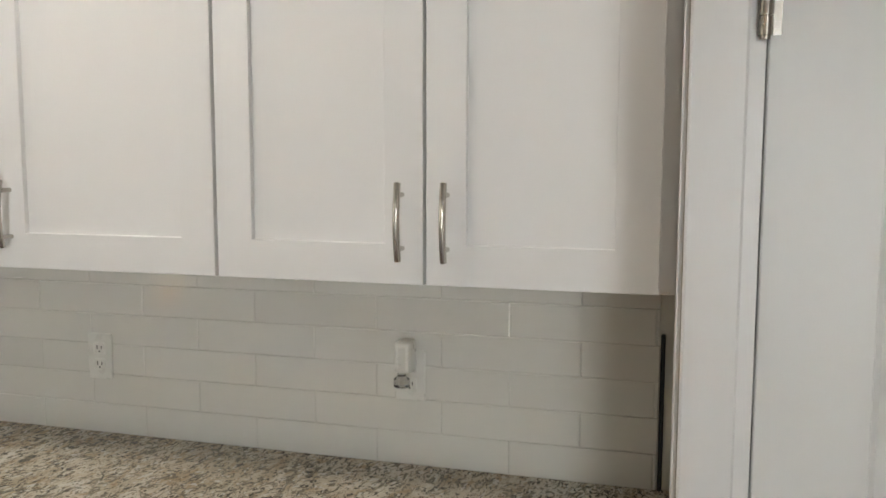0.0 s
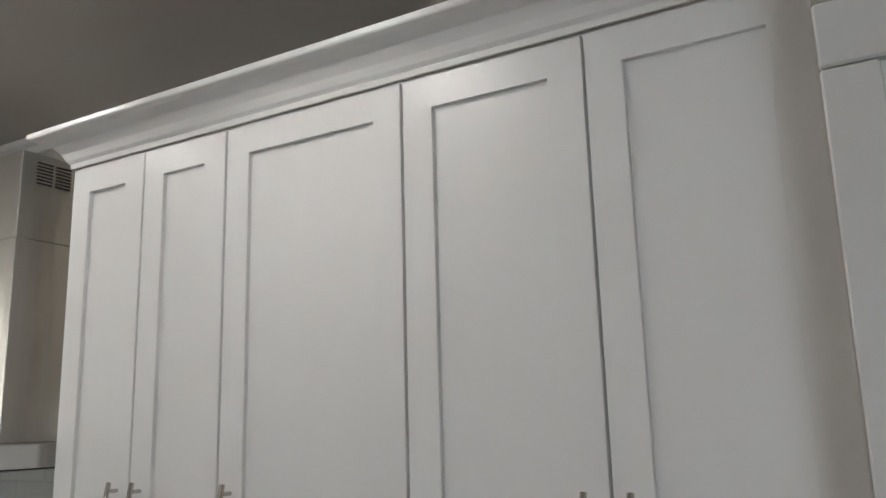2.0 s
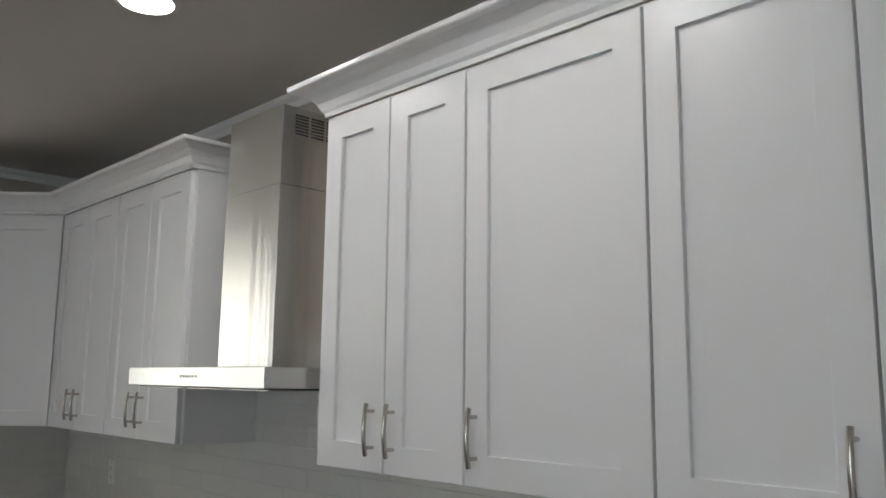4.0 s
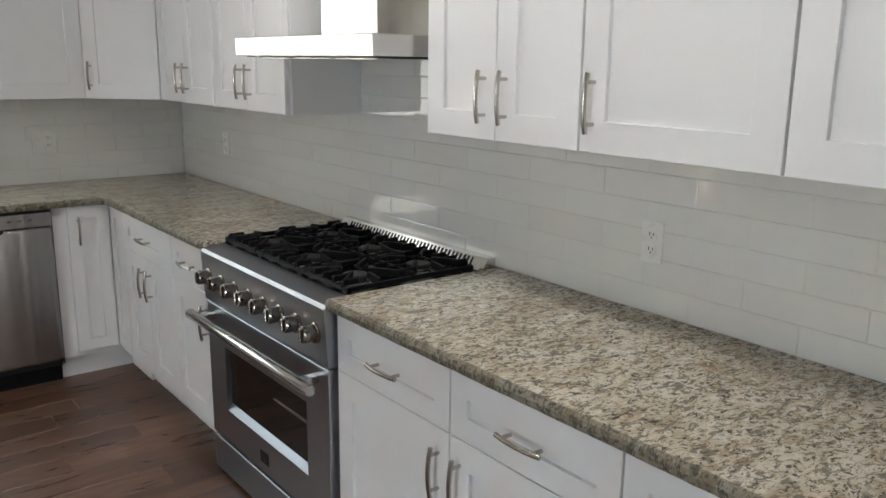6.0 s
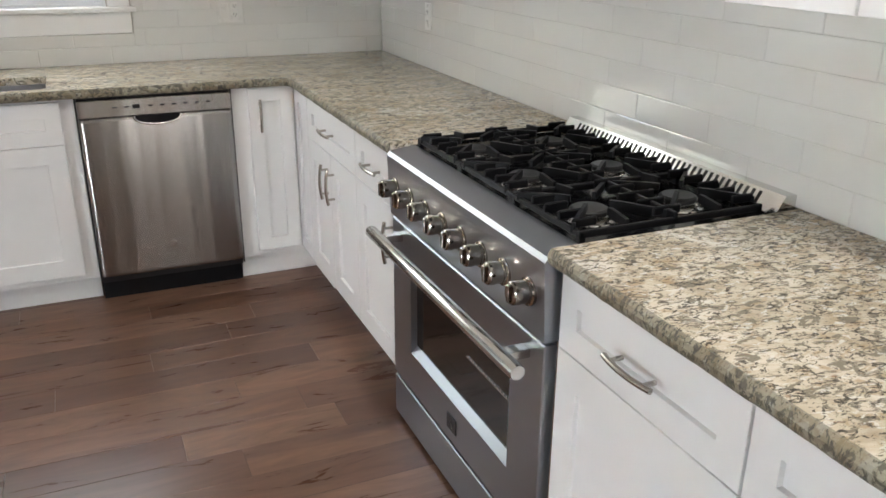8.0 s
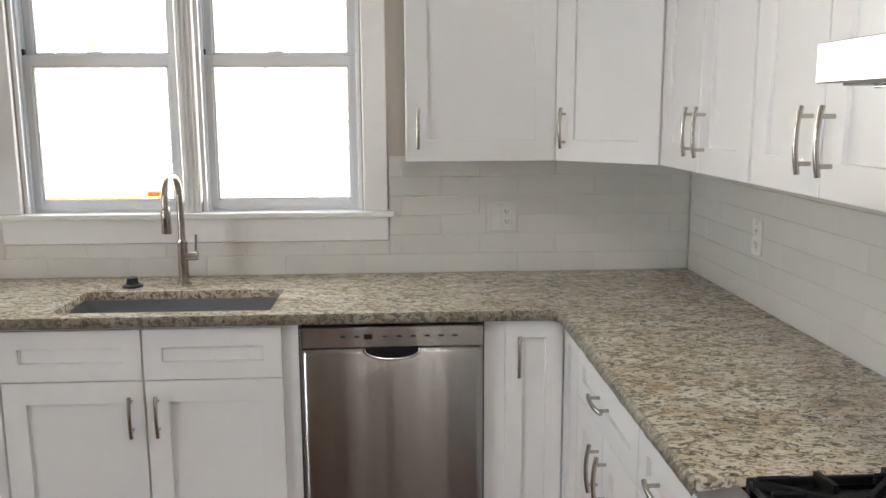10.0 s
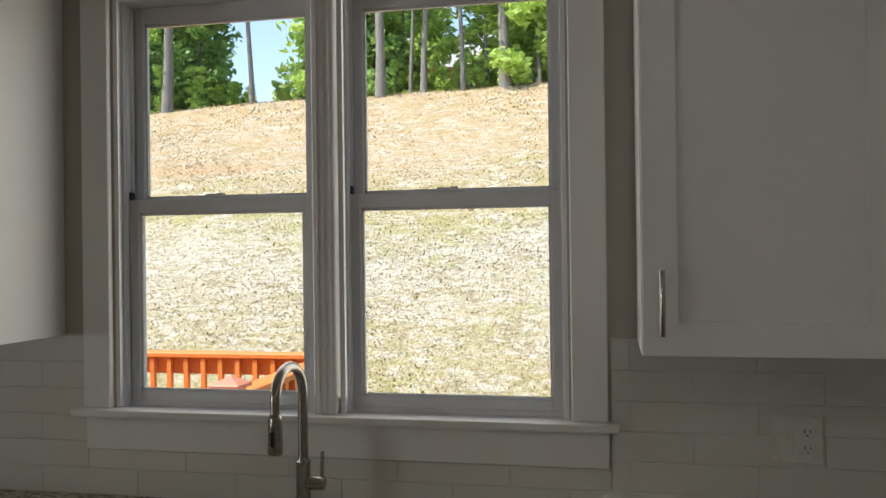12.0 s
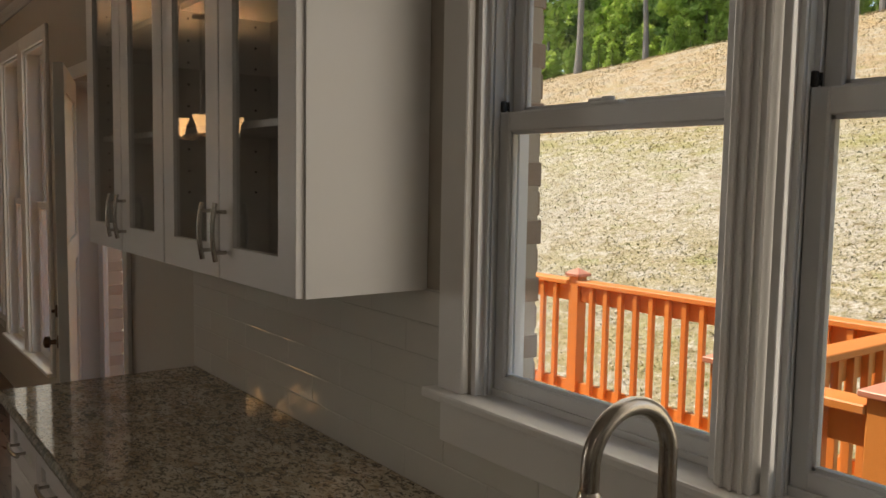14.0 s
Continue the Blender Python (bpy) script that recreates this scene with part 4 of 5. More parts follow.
tube(bm, [(0.012, 0, 0.105), (0.030, 0, 0.105), (0.054, 0, 0.105), (0.056, 0, 0.105)], [0.0175, 0.0175, 0.0175, 0.015], 18)
tube(bm, [(0.048, 0, 0.108), (0.049, 0.002, 0.14), (0.050, 0.004, 0.185)], [0.0055, 0.005, 0.0045], 10)
part("lever", bm, FAUCET, fc)
bm = B()
disc_stack(bm, (-2.150, -0.190, CT1), (0, 0, 1), [(0, 0.037), (0.007, 0.036), (0.012, 0.022), (0.030, 0.019), (0.034, 0.021), (0.037, 0.015)], 24)
solid("sink_stopper", bm, RUBBER, "black rubber sink stopper lying on the worktop", "stopper")

# ---- range ----
RY, RW = -1.8885, 0.914
rg = thing("range", east(-0.62, RY), "stainless steel six-burner gas range with oven", "range")
# local: x along the range, y to the wall, z up
part("body", boxes((0.003, RW - 0.003, 0.0, 0.585, 0.05, 0.886, 0.002)), STEEL_S, rg)
bm = B()
prof = [(-0.034, 0.700), (-0.043, 0.862), (-0.043, 0.880), (-0.036, 0.892), (0.045, 0.902), (0.045, 0.700)]
lo = [bm.verts.new((0.0, y, z)) for y, z in prof]
hi = [bm.verts.new((RW, y, z)) for y, z in prof]
bm.faces.new(lo)
bm.faces.new(hi[::-1])
for i in range(len(prof)):
    j = (i + 1) % len(prof)
    bm.faces.new((lo[i], lo[j], hi[j], hi[i]))
part("control_panel", bm, RANGE_STEEL, rg)
part("cooktop", boxes((0.004, RW - 0.004, 0.040, 0.54, 0.884, 0.897, 0.002)), ENAMEL, rg, "black enamel cooktop")
for x0, x1 in ((0.0, 0.006), (RW - 0.006, RW)):
    part("cooktop_rim", boxes((x0, x1, 0.040, 0.545, 0.87, 0.903, 0.001)), STEEL_S, rg)
for k in range(8):
    x = 0.062 + k * (RW - 0.124) / 7
    bm = B()
    disc_stack(bm, (x, -0.038, 0.795), (0, -1, 0.05), [(0, 0.0315), (0.007, 0.0315), (0.009, 0.027), (0.013, 0.027)], 24)
    bez = part("knob", bm, KNOB, rg, "polished nickel control knob")
    bm = B()
    disc_stack(bm, (x, -0.049, 0.7955), (0, -1, 0.05), [(0, 0.0255), (0.016, 0.0255), (0.020, 0.0268), (0.034, 0.0255), (0.037, 0.0225), (0.0375, 0.002)], 24)
    box(bm, x - 0.005, x + 0.005, -0.093, -0.083, 0.778, 0.818, 0.002)
    part("knob_grip", bm, KNOB, bez)
# oven door
od = B()
dz0, dz1, wy = 0.165, 0.690, -0.030
wx0, wx1, wz0, wz1 = 0.150, RW - 0.146, 0.318, 0.545
fl = [[od.verts.new(c) for c in ((a, y, c0), (b, y, c0), (b, y, c1), (a, y, c1))] for a, b, c0, c1, y in (
    (0.004, RW - 0.004, dz0, dz1, 0.0), (0.004, RW - 0.004, dz0, dz1, wy + 0.003), (0.007, RW - 0.007, dz0 + 0.003, dz1 - 0.003, wy), (wx0, wx1, wz0 - 0.022, wz1, wy), (wx0, wx1, wz0 - 0.022, wz1, 0.0))]
for a, b in zip(fl, fl[1:] + fl[:1]):
    for k in range(4):
        od.faces.new((a[k], a[(k + 1) % 4], b[(k + 1) % 4], b[k]))
dob = part("oven_door", od, RANGE_STEEL, rg, "stainless oven door with a dark window")
bm = B()
v = [bm.verts.new(c) for c in ((wx0, wy + 0.001, wz0 - 0.022), (wx1, wy + 0.001, wz0 - 0.022), (wx1, wy + 0.022, wz0), (wx0, wy + 0.022, wz0), (wx0, wy + 0.022, wz0 - 0.022), (wx1, wy + 0.022, wz0 - 0.022))]
for q in ((0, 1, 2, 3), (3, 2, 5, 4), (0, 4, 5, 1), (0, 3, 4), (1, 5, 2)):
    bm.faces.new([v[i] for i in q])
part("window_ledge", bm, RANGE_STEEL, dob)
part("window", boxes((wx0, wx1, wy + 0.020, wy + 0.027, wz0, wz1)), OVENGLASS, dob, "dark oven window")
bm = B()
for k in range(16):
    box(bm, wx1 - 0.26 + k * 0.015, wx1 - 0.253 + k * 0.015, wy + 0.0188, wy + 0.0199, 0.457, 0.462)
box(bm, wx1 - 0.27, wx1 - 0.005, wy + 0.0188, wy + 0.0199, 0.453, 0.456)
part("rack", bm, STEEL_S, dob)
bm = B()
tube(bm, [(-0.006, -0.097, 0.648), (0.0, -0.097, 0.648), (RW, -0.097, 0.648), (RW + 0.006, -0.097, 0.648)], [0.0165, 0.0185, 0.0185, 0.0165], 20)
hb = part("handle", bm, STEEL_S, dob, "round stainless towel-bar handle")
for x in (0.075, RW - 0.075):
    bm = B()
    box(bm, x - 0.016, x + 0.016, -0.090, wy, 0.637, 0.659, 0.002)
    part("bracket", bm, STEEL_S, hb)
bm = B()
box(bm, 0.424, 0.484, wy - 0.003, wy, 0.205, 0.252, 0.001)
em = part("emblem", bm, DARKM, dob, "small dark metal badge")
bm = B()
tube(bm, [(0.444, wy - 0.0042, 0.218), (0.454, wy - 0.0042, 0.239), (0.464, wy - 0.0042, 0.218)], 0.0016, 6)
part("badge_mark", bm, STEEL_S, em)
part("drawer", boxes((0.004, RW - 0.004, wy + 0.002, 0.0, 0.014, 0.152, 0.003)), RANGE_STEEL, rg)
part("plinth", boxes((0.03, RW - 0.03, 0.06, 0.56, 0.0, 0.05)), BLACK, rg)
for x in (0.05, RW - 0.05):
    bm = B()
    disc_stack(bm, (x, 0.03, 0.0), (0, 0, 1), [(0, 0.020), (0.012, 0.020), (0.014, 0.012), (0.052, 0.012)], 14)
    part("leg", bm, STEEL_S, rg)
# slotted back guard
bm = B()
prof = [(0.550, 0.895), (0.550, 0.903), (0.576, 0.945), (0.608, 0.945), (0.608, 0.895)]
lo = [bm.verts.new((0.002, y, z)) for y, z in prof]
hi = [bm.verts.new((RW - 0.002, y, z)) for y, z in prof]
bm.faces.new(lo)
bm.faces.new(hi[::-1])
for i in range(len(prof)):
    j = (i + 1) % len(prof)
    bm.faces.new((lo[i], lo[j], hi[j], hi[i]))
gd = part("back_guard", bm, STEEL_S, rg, "slotted stainless back guard")
tilt = Matrix.Translation((0, 0.563, 0.924)) @ pose(0, 0, 0, 58.2, 0, 0)
slot = finish("vent_slot", boxes((-0.004, 0.004, -0.017, 0.017, -0.001, 0.0012)), SLOT)
for k in range(38):
    ob = new("vent_slot", slot)
    ob.parent = gd
    ob.matrix_basis = Matrix.Translation((0.075 + k * 0.0207, 0, 0)) @ tilt
# burners
GX = [0.166, RW / 2, RW - 0.166]
for gx in GX:
    for gy in (0.165, 0.41):
        bm = B()
        disc_stack(bm, (gx, gy, 0.896), (0, 0, 1), [(0, 0.066), (0.004, 0.064), (0.007, 0.054), (0.016, 0.052), (0.017, 0.046)], 28)
        bn = part("burner", bm, STEEL_S, rg, "steel burner base with black cap")
        bm = B()
        disc_stack(bm, (gx, gy, 0.912), (0, 0, 1), [(0, 0.045), (0.007, 0.044), (0.011, 0.038), (0.012, 0.002)], 28)
        part("burner_cap", bm, CAPI, bn)
# cast-iron grates, three across
for gx in GX:
    bm = B()
    w2, y0, y1, zt = 0.147, 0.046, 0.528, 0.940
    for y in (y0 + 0.006, 0.287, y1 - 0.006):
        low = 0.0 if y == 0.287 else 0.014
        box(bm, gx - w2, gx + w2, y - 0.005, y + 0.005, zt - 0.028, zt - low, 0.002)
    for x in (-w2 + 0.005, w2 - 0.005):
        box(bm, gx + x - 0.005, gx + x + 0.005, y0, y1, zt - 0.028, zt - 0.012, 0.002)
    for cy in (0.165, 0.41):
        for k in range(8):
            a = k * math.pi / 4
            c, s = math.cos(a), math.sin(a)
            r1 = min(0.141 / max(abs(c), 1e-6), 0.118 / max(abs(s), 1e-6))
            r0 = 0.044 if k % 2 else 0.074
            pa, pb = Vector((gx + c * r0, cy + s * r0, zt - 0.008)), Vector((gx + c * r1, cy + s * r1, zt - 0.008))
            n = Vector((-s, c, 0)) * 0.0045
            vs = []
            for q, top, bot in ((pa, 0.012, 0.004), (pa.lerp(pb, 0.2), 0.012, 0.010), (pb, 0.006, 0.014)):
                vs.append([bm.verts.new(q + n * sg + Vector((0, 0, dz))) for sg, dz in ((1, top), (-1, top), (-1, -bot), (1, -bot))])
            for ra, rb in zip(vs, vs[1:]):
                for i in range(4):
                    bm.faces.new((ra[i], ra[(i + 1) % 4], rb[(i + 1) % 4], rb[i]))
            bm.faces.new(vs[0][::-1])
            bm.faces.new(vs[-1])
    # short fingers standing on the front and back bars
    for k in range(5):
        x = gx - 0.112 + k * 0.056
        for ya, yb in ((y0 + 0.002, y0 + 0.062), (y1 - 0.062, y1 - 0.002), (0.250, 0.324)):
            box(bm, x - 0.0042, x + 0.0042, ya, yb, zt - 0.016, zt + 0.005, 0.003)
    for x in (-w2 + 0.008, w2 - 0.008):
        for y in (y0 + 0.008, y1 - 0.008):
            box(bm, gx + x - 0.008, gx + x + 0.008, y - 0.008, y + 0.008, 0.896, zt - 0.02, 0.002)
    part("grate", bm, IRON, rg, "black cast-iron burner grate")

# ---- hood ----
hd = thing("range_hood", east(-0.493, -1.892, 1.589), "stainless steel chimney range hood", "hood")
bm = B()
box(bm, 0, 0.910, 0.0, 0.491, 0.0, 0.063, 0.002)
part("canopy", bm, STEEL_H, hd)
part("underside", boxes((0.03, 0.88, 0.03, 0.45, -0.004, 0.0)), DARKM, hd, "dark filter underside")
for k in range(3):
    part("filter", boxes((0.06 + k * 0.27, 0.31 + k * 0.27, 0.06, 0.38, -0.009, -0.004, 0.002)), STEEL_S, hd)
cx0, cx1, cy0 = 0.277, 0.633, 0.200
part("chimney", boxes((cx0, cx1, cy0, 0.491, 0.063, 0.680, 0.002)), STEEL_C, hd, "folded stainless chimney cover")
up = part("upper_chimney", boxes((cx0 + 0.003, cx1 - 0.003, cy0 + 0.003, 0.491, 0.680, 0.960, 0.002)), STEEL_C, hd)
for side in (cx0 + 0.0025, cx1 - 0.0035):
    bm = B()
    for col in range(3):
        for row in range(7):
            box(bm, side, side + 0.001, cy0 + 0.055 + col * 0.065, cy0 + 0.110 + col * 0.065, 0.862 + row * 0.011, 0.868 + row * 0.011)
    tagged(part("vent_slots", bm, SLOT, up, "rows of vent slots"), kind="stuff")
bm = B()
for k in range(6):
    disc_stack(bm, (0.40 + k * 0.021, 0.0, 0.033), (0, -1, 0), [(0, 0.0050), (0.002, 0.0046), (0.0025, 0.001)], 12)
part("buttons", bm, NICKEL, hd, "row of six round push buttons")

# ---- dishwasher ----
dwx = thing("dishwasher", pose(-1.488, -0.61, 0), "stainless steel dishwasher with pocket handle", "dishwasher")
DW = 0.590
part("tub", boxes((0.002, DW - 0.002, 0.0, 0.57, 0.09, 0.872)), BLACK, dwx, "black tub and side gaps")
# black strips fill the door gap to stand in for its shade
part("gap_shade_strip", boxes((-0.0065, -0.0005, -0.014, 0.3, 0.10, 0.880), (DW + 0.0005, DW + 0.0055, -0.014, 0.3, 0.10, 0.880), (0.0, DW, -0.014, 0.3, 0.8725, 0.8805)), RUBBER, dwx, "black strips in place of the shaded gap round the door")
part("kick_plate", boxes((0.0, DW, 0.045, 0.06, 0.0, 0.125)), IRON, dwx, "black kick plate")
bm = B()
# a gently bowed steel front; the pocket at the top is laid on below
nx, zs = 24, [0.125, 0.14, 0.45, 0.78, 0.795]
px0, px1 = 0.205, 0.385


def bow(x):
    return -0.030 - 0.010 * (1 - ((x / DW) * 2 - 1) ** 4)


grid = []
for z in zs:
    row = []
    for i in range(nx + 1):
        x = DW * i / nx
        row.append(bm.verts.new((x, bow(x) + (0.006 if z in (zs[0], zs[-1]) else 0), z)))
    grid.append(row)
for a, b in zip(grid, grid[1:]):
    for i in range(nx):
        f = bm.faces.new((a[i], a[i + 1], b[i + 1], b[i]))
        f.smooth = True
back = [[bm.verts.new((DW * i / nx, 0.0, z)) for i in (0, nx)] for z in (zs[0], zs[-1])]
bm.faces.new([*grid[-1], back[1][1], back[1][0]])
bm.faces.new([*grid[0][::-1], back[0][0], back[0][1]])
bm.faces.new([r[0] for r in grid] + [back[1][0], back[0][0]])
bm.faces.new([r[-1] for r in grid[::-1]] + [back[0][1], back[1][1]])
part("door", bm, STEEL_V, dwx, "bowed brushed stainless door")
cp = part("control_panel", boxes((0.0, DW, -0.034, 0.0, 0.797, 0.866, 0.003)), STEEL_V, dwx, "light grey control strip")
part("display", boxes((0.205, 0.232, -0.0355, -0.034, 0.826, 0.842)), BLACK, cp)
bm = B()
for k in range(9):
    x = 0.13 + k * 0.045
    if 0.19 < x < 0.24:
        continue
    box(bm, x, x + 0.016, -0.0352, -0.034, 0.832, 0.837)
part("buttons", bm, DARKM, cp, "row of small touch buttons")
bm = B()
rim = []
for k in range(17):
    a = math.pi * k / 16
    rim.append((0.295 - 0.090 * math.cos(a), -0.0425, 0.797 - 0.036 * math.sin(a) ** 0.8))
tube(bm, rim, 0.0045, 8)
pk = part("pocket_rim", bm, STEEL_S, dwx, "curved bright rim of the pocket handle")
# flat dark sheet painted for the shade inside the pocket
bm = B()
vs = [bm.verts.new((x, -0.0412, z)) for x, _, z in rim]
bm.faces.new(vs)
part("pocket", bm, DARKM, pk, "flat dark sheet in place of the pocket handle's shaded recess")
bm = B()
disc_stack(bm, (0.298, -0.0395, 0.243), (0, -1, 0), [(0, 0.0165), (0.002, 0.016), (0.0025, 0.012)], 24)
part("badge", bm, NICKEL, dwx, "small round grey badge")

# ---- outlets ----


def outlet(at, gangs, label, extra=None):
    """A wall plate facing local -y, its centre at the origin."""
    o = thing("wall_outlet", at, label, "outlet")
    w = 0.035 + 0.0235 * (gangs - 1)
    part("plate", boxes((-w, w, -0.006, 0, -0.0575, 0.0575, 0.002)), OUTLET, o)
    for g in range(gangs):
        x = (g - (gangs - 1) / 2) * 0.047
        if gangs == 2 and g == 0:
            part("rocker", boxes((x - 0.016, x + 0.016, -0.010, -0.006, -0.033, 0.033, 0.002)), OUTLET, o)
            continue
        for z in (-0.020, 0.020):
            bm = B()
            box(bm, x - 0.0165, x + 0.0165, -0.0078, -0.006, z - 0.014, z + 0.014, 0.003)
            r = part("receptacle", bm, OUTLET, o)
            part("slots", boxes((x - 0.0075, x - 0.0050, -0.0082, -0.0078, z - 0.003, z + 0.007), (x + 0.0050, x + 0.0075, -0.0082, -0.0078, z - 0.002, z + 0.006), (x - 0.002, x + 0.002, -0.0082, -0.0078, z - 0.010, z - 0.006)), SLOT, r)
    return o


TF = -0.0085
outlet(east(TF, -3.428, 1.112), 1, "white duplex outlet on the tiled wall")
o3 = outlet(east(TF, -4.243, 1.122), 1, "white duplex outlet with a plugged-in freshener")
outlet(east(TF, -0.644, 1.140), 1, "white duplex outlet on the tiled wall")
outlet(pose(-0.766, TF, 1.136), 2, "white double plate with switch and outlet")
af = thing("air_freshener", east(TF - 0.006, -4.243, 1.137), "white plug-in air freshener with clear oil bottle", "air freshener")
bm = B()
box(bm, -0.021, 0.019, -0.052, -0.002, 0.0, 0.070, 0.012, 3)
part("housing", bm, OUTLET, af)
bm = B()
disc_stack(bm, (-0.006, -0.038, -0.034), (0, 0, 1), [(0, 0.013), (0.004, 0.018), (0.020, 0.018), (0.027, 0.010), (0.036, 0.009)], 18)
part("oil_bottle", bm, glass("clear_bottle", (0.8, 0.8, 0.8)), af, "small clear glass oil bottle")

# ---- lamps ----
# fittings for all cans, the added unseen third one too
for cx, cy in CANS:
    c = thing("can_light", pose(cx, cy, CEIL), "round recessed ceiling light, switched on", "ceiling light", "recessed ceiling lights")
    bm = B()
    prof = [(0.076, -0.002), (0.080, -0.010), (0.098, -0.006), (0.102, 0.0), (0.076, 0.0)]
    ring = [[bm.verts.new((r * math.cos(a), r * math.sin(a), z)) for r, z in prof] for a in [k * math.tau / 32 for k in range(32)]]
    for i in range(32):
        for j in range(5):
            bm.faces.new((ring[i][j], ring[i][(j + 1) % 5], ring[(i + 1) % 32][(j + 1) % 5], ring[(i + 1) % 32][j]))
    part("trim_ring", bm, TRIMW, c)
    bm = B()
    disc_stack(bm, (0, 0, -0.0015), (0, 0, 1), [(0, 0.077), (0.001, 0.077)], 32)
    part("lens", bm, CANLIGHT, c, "glowing white lens")

ch = thing("chandelier", pose(-7.05, -1.73, 0.25), "brushed nickel five-arm chandelier with lit frosted shades", "chandelier")
bm = B()
disc_stack(bm, (0, 0, CEIL - 0.25), (0, 0, -1), [(0, 0.065), (0.012, 0.062), (0.022, 0.012), (0.66, 0.007), (0.67, 0.018), (0.80, 0.022), (0.85, 0.034), (0.88, 0.014), (0.90, 0.004)], 20)
part("stem", bm, NICKEL, ch)
for k in range(5):
    a = k * math.tau / 5 + 0.35
    d = Vector((math.cos(a), math.sin(a), 0))
    bm = B()
    tube(bm, [d * 0.02 + Vector((0, 0, 1.65)), d * 0.10 + Vector((0, 0, 1.615)), d * 0.19 + Vector((0, 0, 1.62)), d * 0.245 + Vector((0, 0, 1.655))], 0.006, 8)
    arm = part("arm", bm, NICKEL, ch)
    bm = B()
    tube(bm, [d * 0.245 + Vector((0, 0, 1.655 + h)) for h in (0, 0.015, 0.07, 0.125)], [0.022, 0.030, 0.042, 0.066], 20, False)
    part("shade", bm, SHADE, arm, "lit frosted glass shade")
    lp = new("chandelier_lamp", bpy.data.lights.new("chandelier_lamp", "POINT"))
    lp.data.energy, lp.data.color, lp.data.shadow_soft_size = 4.0, (1.0, 0.68, 0.38), 0.02
    lp.location = Vector((-7.05, -1.73, 0.25)) + d * 0.245 + Vector((0, 0, 1.715))

# ---- outdoors ----


def lie(x, y):
    """The height of the ground."""
    d = max(0.0, y - 3.5)
    top = 18.8
    z = -0.95 + 0.397 * min(d, top) + 0.06 * max(0.0, min(d, 40) - top)
    z += (0.028 if x > -18 else 0.075) * max(-40, min(25, x + 18)) * min(1, d / top)
    z -= 0.0 if d <= 0 else 0.33 * min(1, d / top)
    f = 1.0 if d > 0.5 else 0.3
    return z + f * (0.16 * noise.noise((x * 0.12, y * 0.12, 1.0)) + 0.07 * noise.noise((x * 0.35, y * 0.35, 4.0)))


def ground():
    bm = B()
    xs = [-900, -400, -180, -110, -80] + [-60 + 1.0 * k for k in range(111)] + [70, 110, 180, 400, 900]
    ys = [-900, -300, -60, -12, WY + 0.2] + [1 + 0.8 * k for k in range(75)] + [70, 90, 130, 250, 900]
    rows = [[bm.verts.new((x, y, lie(x, y))) for x in xs] for y in ys]
    for a, b in zip(rows, rows[1:]):
        for i in range(len(xs) - 1):
            f = bm.faces.new((a[i], a[i + 1], b[i + 1], b[i]))
            f.smooth = True
    return bm


solid("ground", ground(), GRASS, "sloping dry mown lawn with bare patches", "lawn", "structure")

# straw-coloured grass blades on the slope in view
rnd = random.Random(5)
verts, faces = [], []
for _ in range(130000):
    y = 3.2 + 20 * rnd.random() ** 1.3
    x = rnd.uniform(-0.95 * (y + 3) - 2, 0.06 * (y + 2))
    z = lie(x, y)
    k = noise.noise((x * 0.3, y * 0.3, 9))
    if rnd.random() > 0.75 + 0.5 * k:
        continue
    h = rnd.uniform(0.008, 0.03)
    a = rnd.uniform(0, math.tau)
    w = 0.006 + 0.0009 * y
    dx, dy = math.cos(a) * w, math.sin(a) * w
    lx, ly = rnd.uniform(-1, 1) * h * 2.2, rnd.uniform(-1, 1) * h * 2.2
    n = len(verts)
    verts += [(x - dx, y - dy, z - 0.01), (x + dx, y + dy, z - 0.01), (x + lx, y + ly, z + h)]
    faces.append((n, n + 1, n + 2))
me = bpy.data.meshes.new("grass")
me.from_pydata(verts, [], faces)
me.materials.append(grass_ground(True))
tagged(new("grass", me), "short dry straw-coloured grass", "grass", kind="stuff")

# stones
for sx, sy, s in ((-3.50, 11.6, 0.07), (-3.22, 11.9, 0.10), (-2.95, 11.7, 0.05)):
    bm = B()
    bmesh.ops.create_icosphere(bm, subdivisions=2, radius=s, matrix=Matrix.Translation((sx, sy, lie(sx, sy) + 0.03)) @ Matrix.Diagonal((1.4, 1.0, 0.5, 1)))
    for v in bm.verts:
        v.co += Vector((1, 1, 0.6)) * 0.08 * noise.noise(v.co * 7)
    solid("stone", bm, STONE, "pale flat stone lying on the lawn", "stone", group="stones on the lawn")

# deck with railing
DKZ = 0.0
dk = thing("deck", pose(0, 0, 0), "orange-stained wooden garden deck", "deck")
board = finish("deck_board", boxes((-7.6, -3.03, 0, 0.135, DKZ - 0.03, DKZ, 0.004)), DECK)
for k in range(22):
    ob = new("board", board)
    ob.parent, ob.location = dk, (0, 0.30 + k * 0.141, 0)
short = finish("deck_board", boxes((-3.03, -2.43, 0, 0.135, DKZ - 0.03, DKZ, 0.004)), DECK)
for k in range(10):
    ob = new("board", short)
    ob.parent, ob.location = dk, (0, 0.30 + k * 0.141, 0)
part("rim_joist", boxes((-7.6, -3.03, 3.41, 3.45, DKZ - 0.28, DKZ - 0.001), (-3.03, -2.99, 1.76, 3.45, DKZ - 0.28, DKZ - 0.001), (-2.99, -2.43, 1.72, 1.76, DKZ - 0.28, DKZ - 0.001)), DECK, dk)
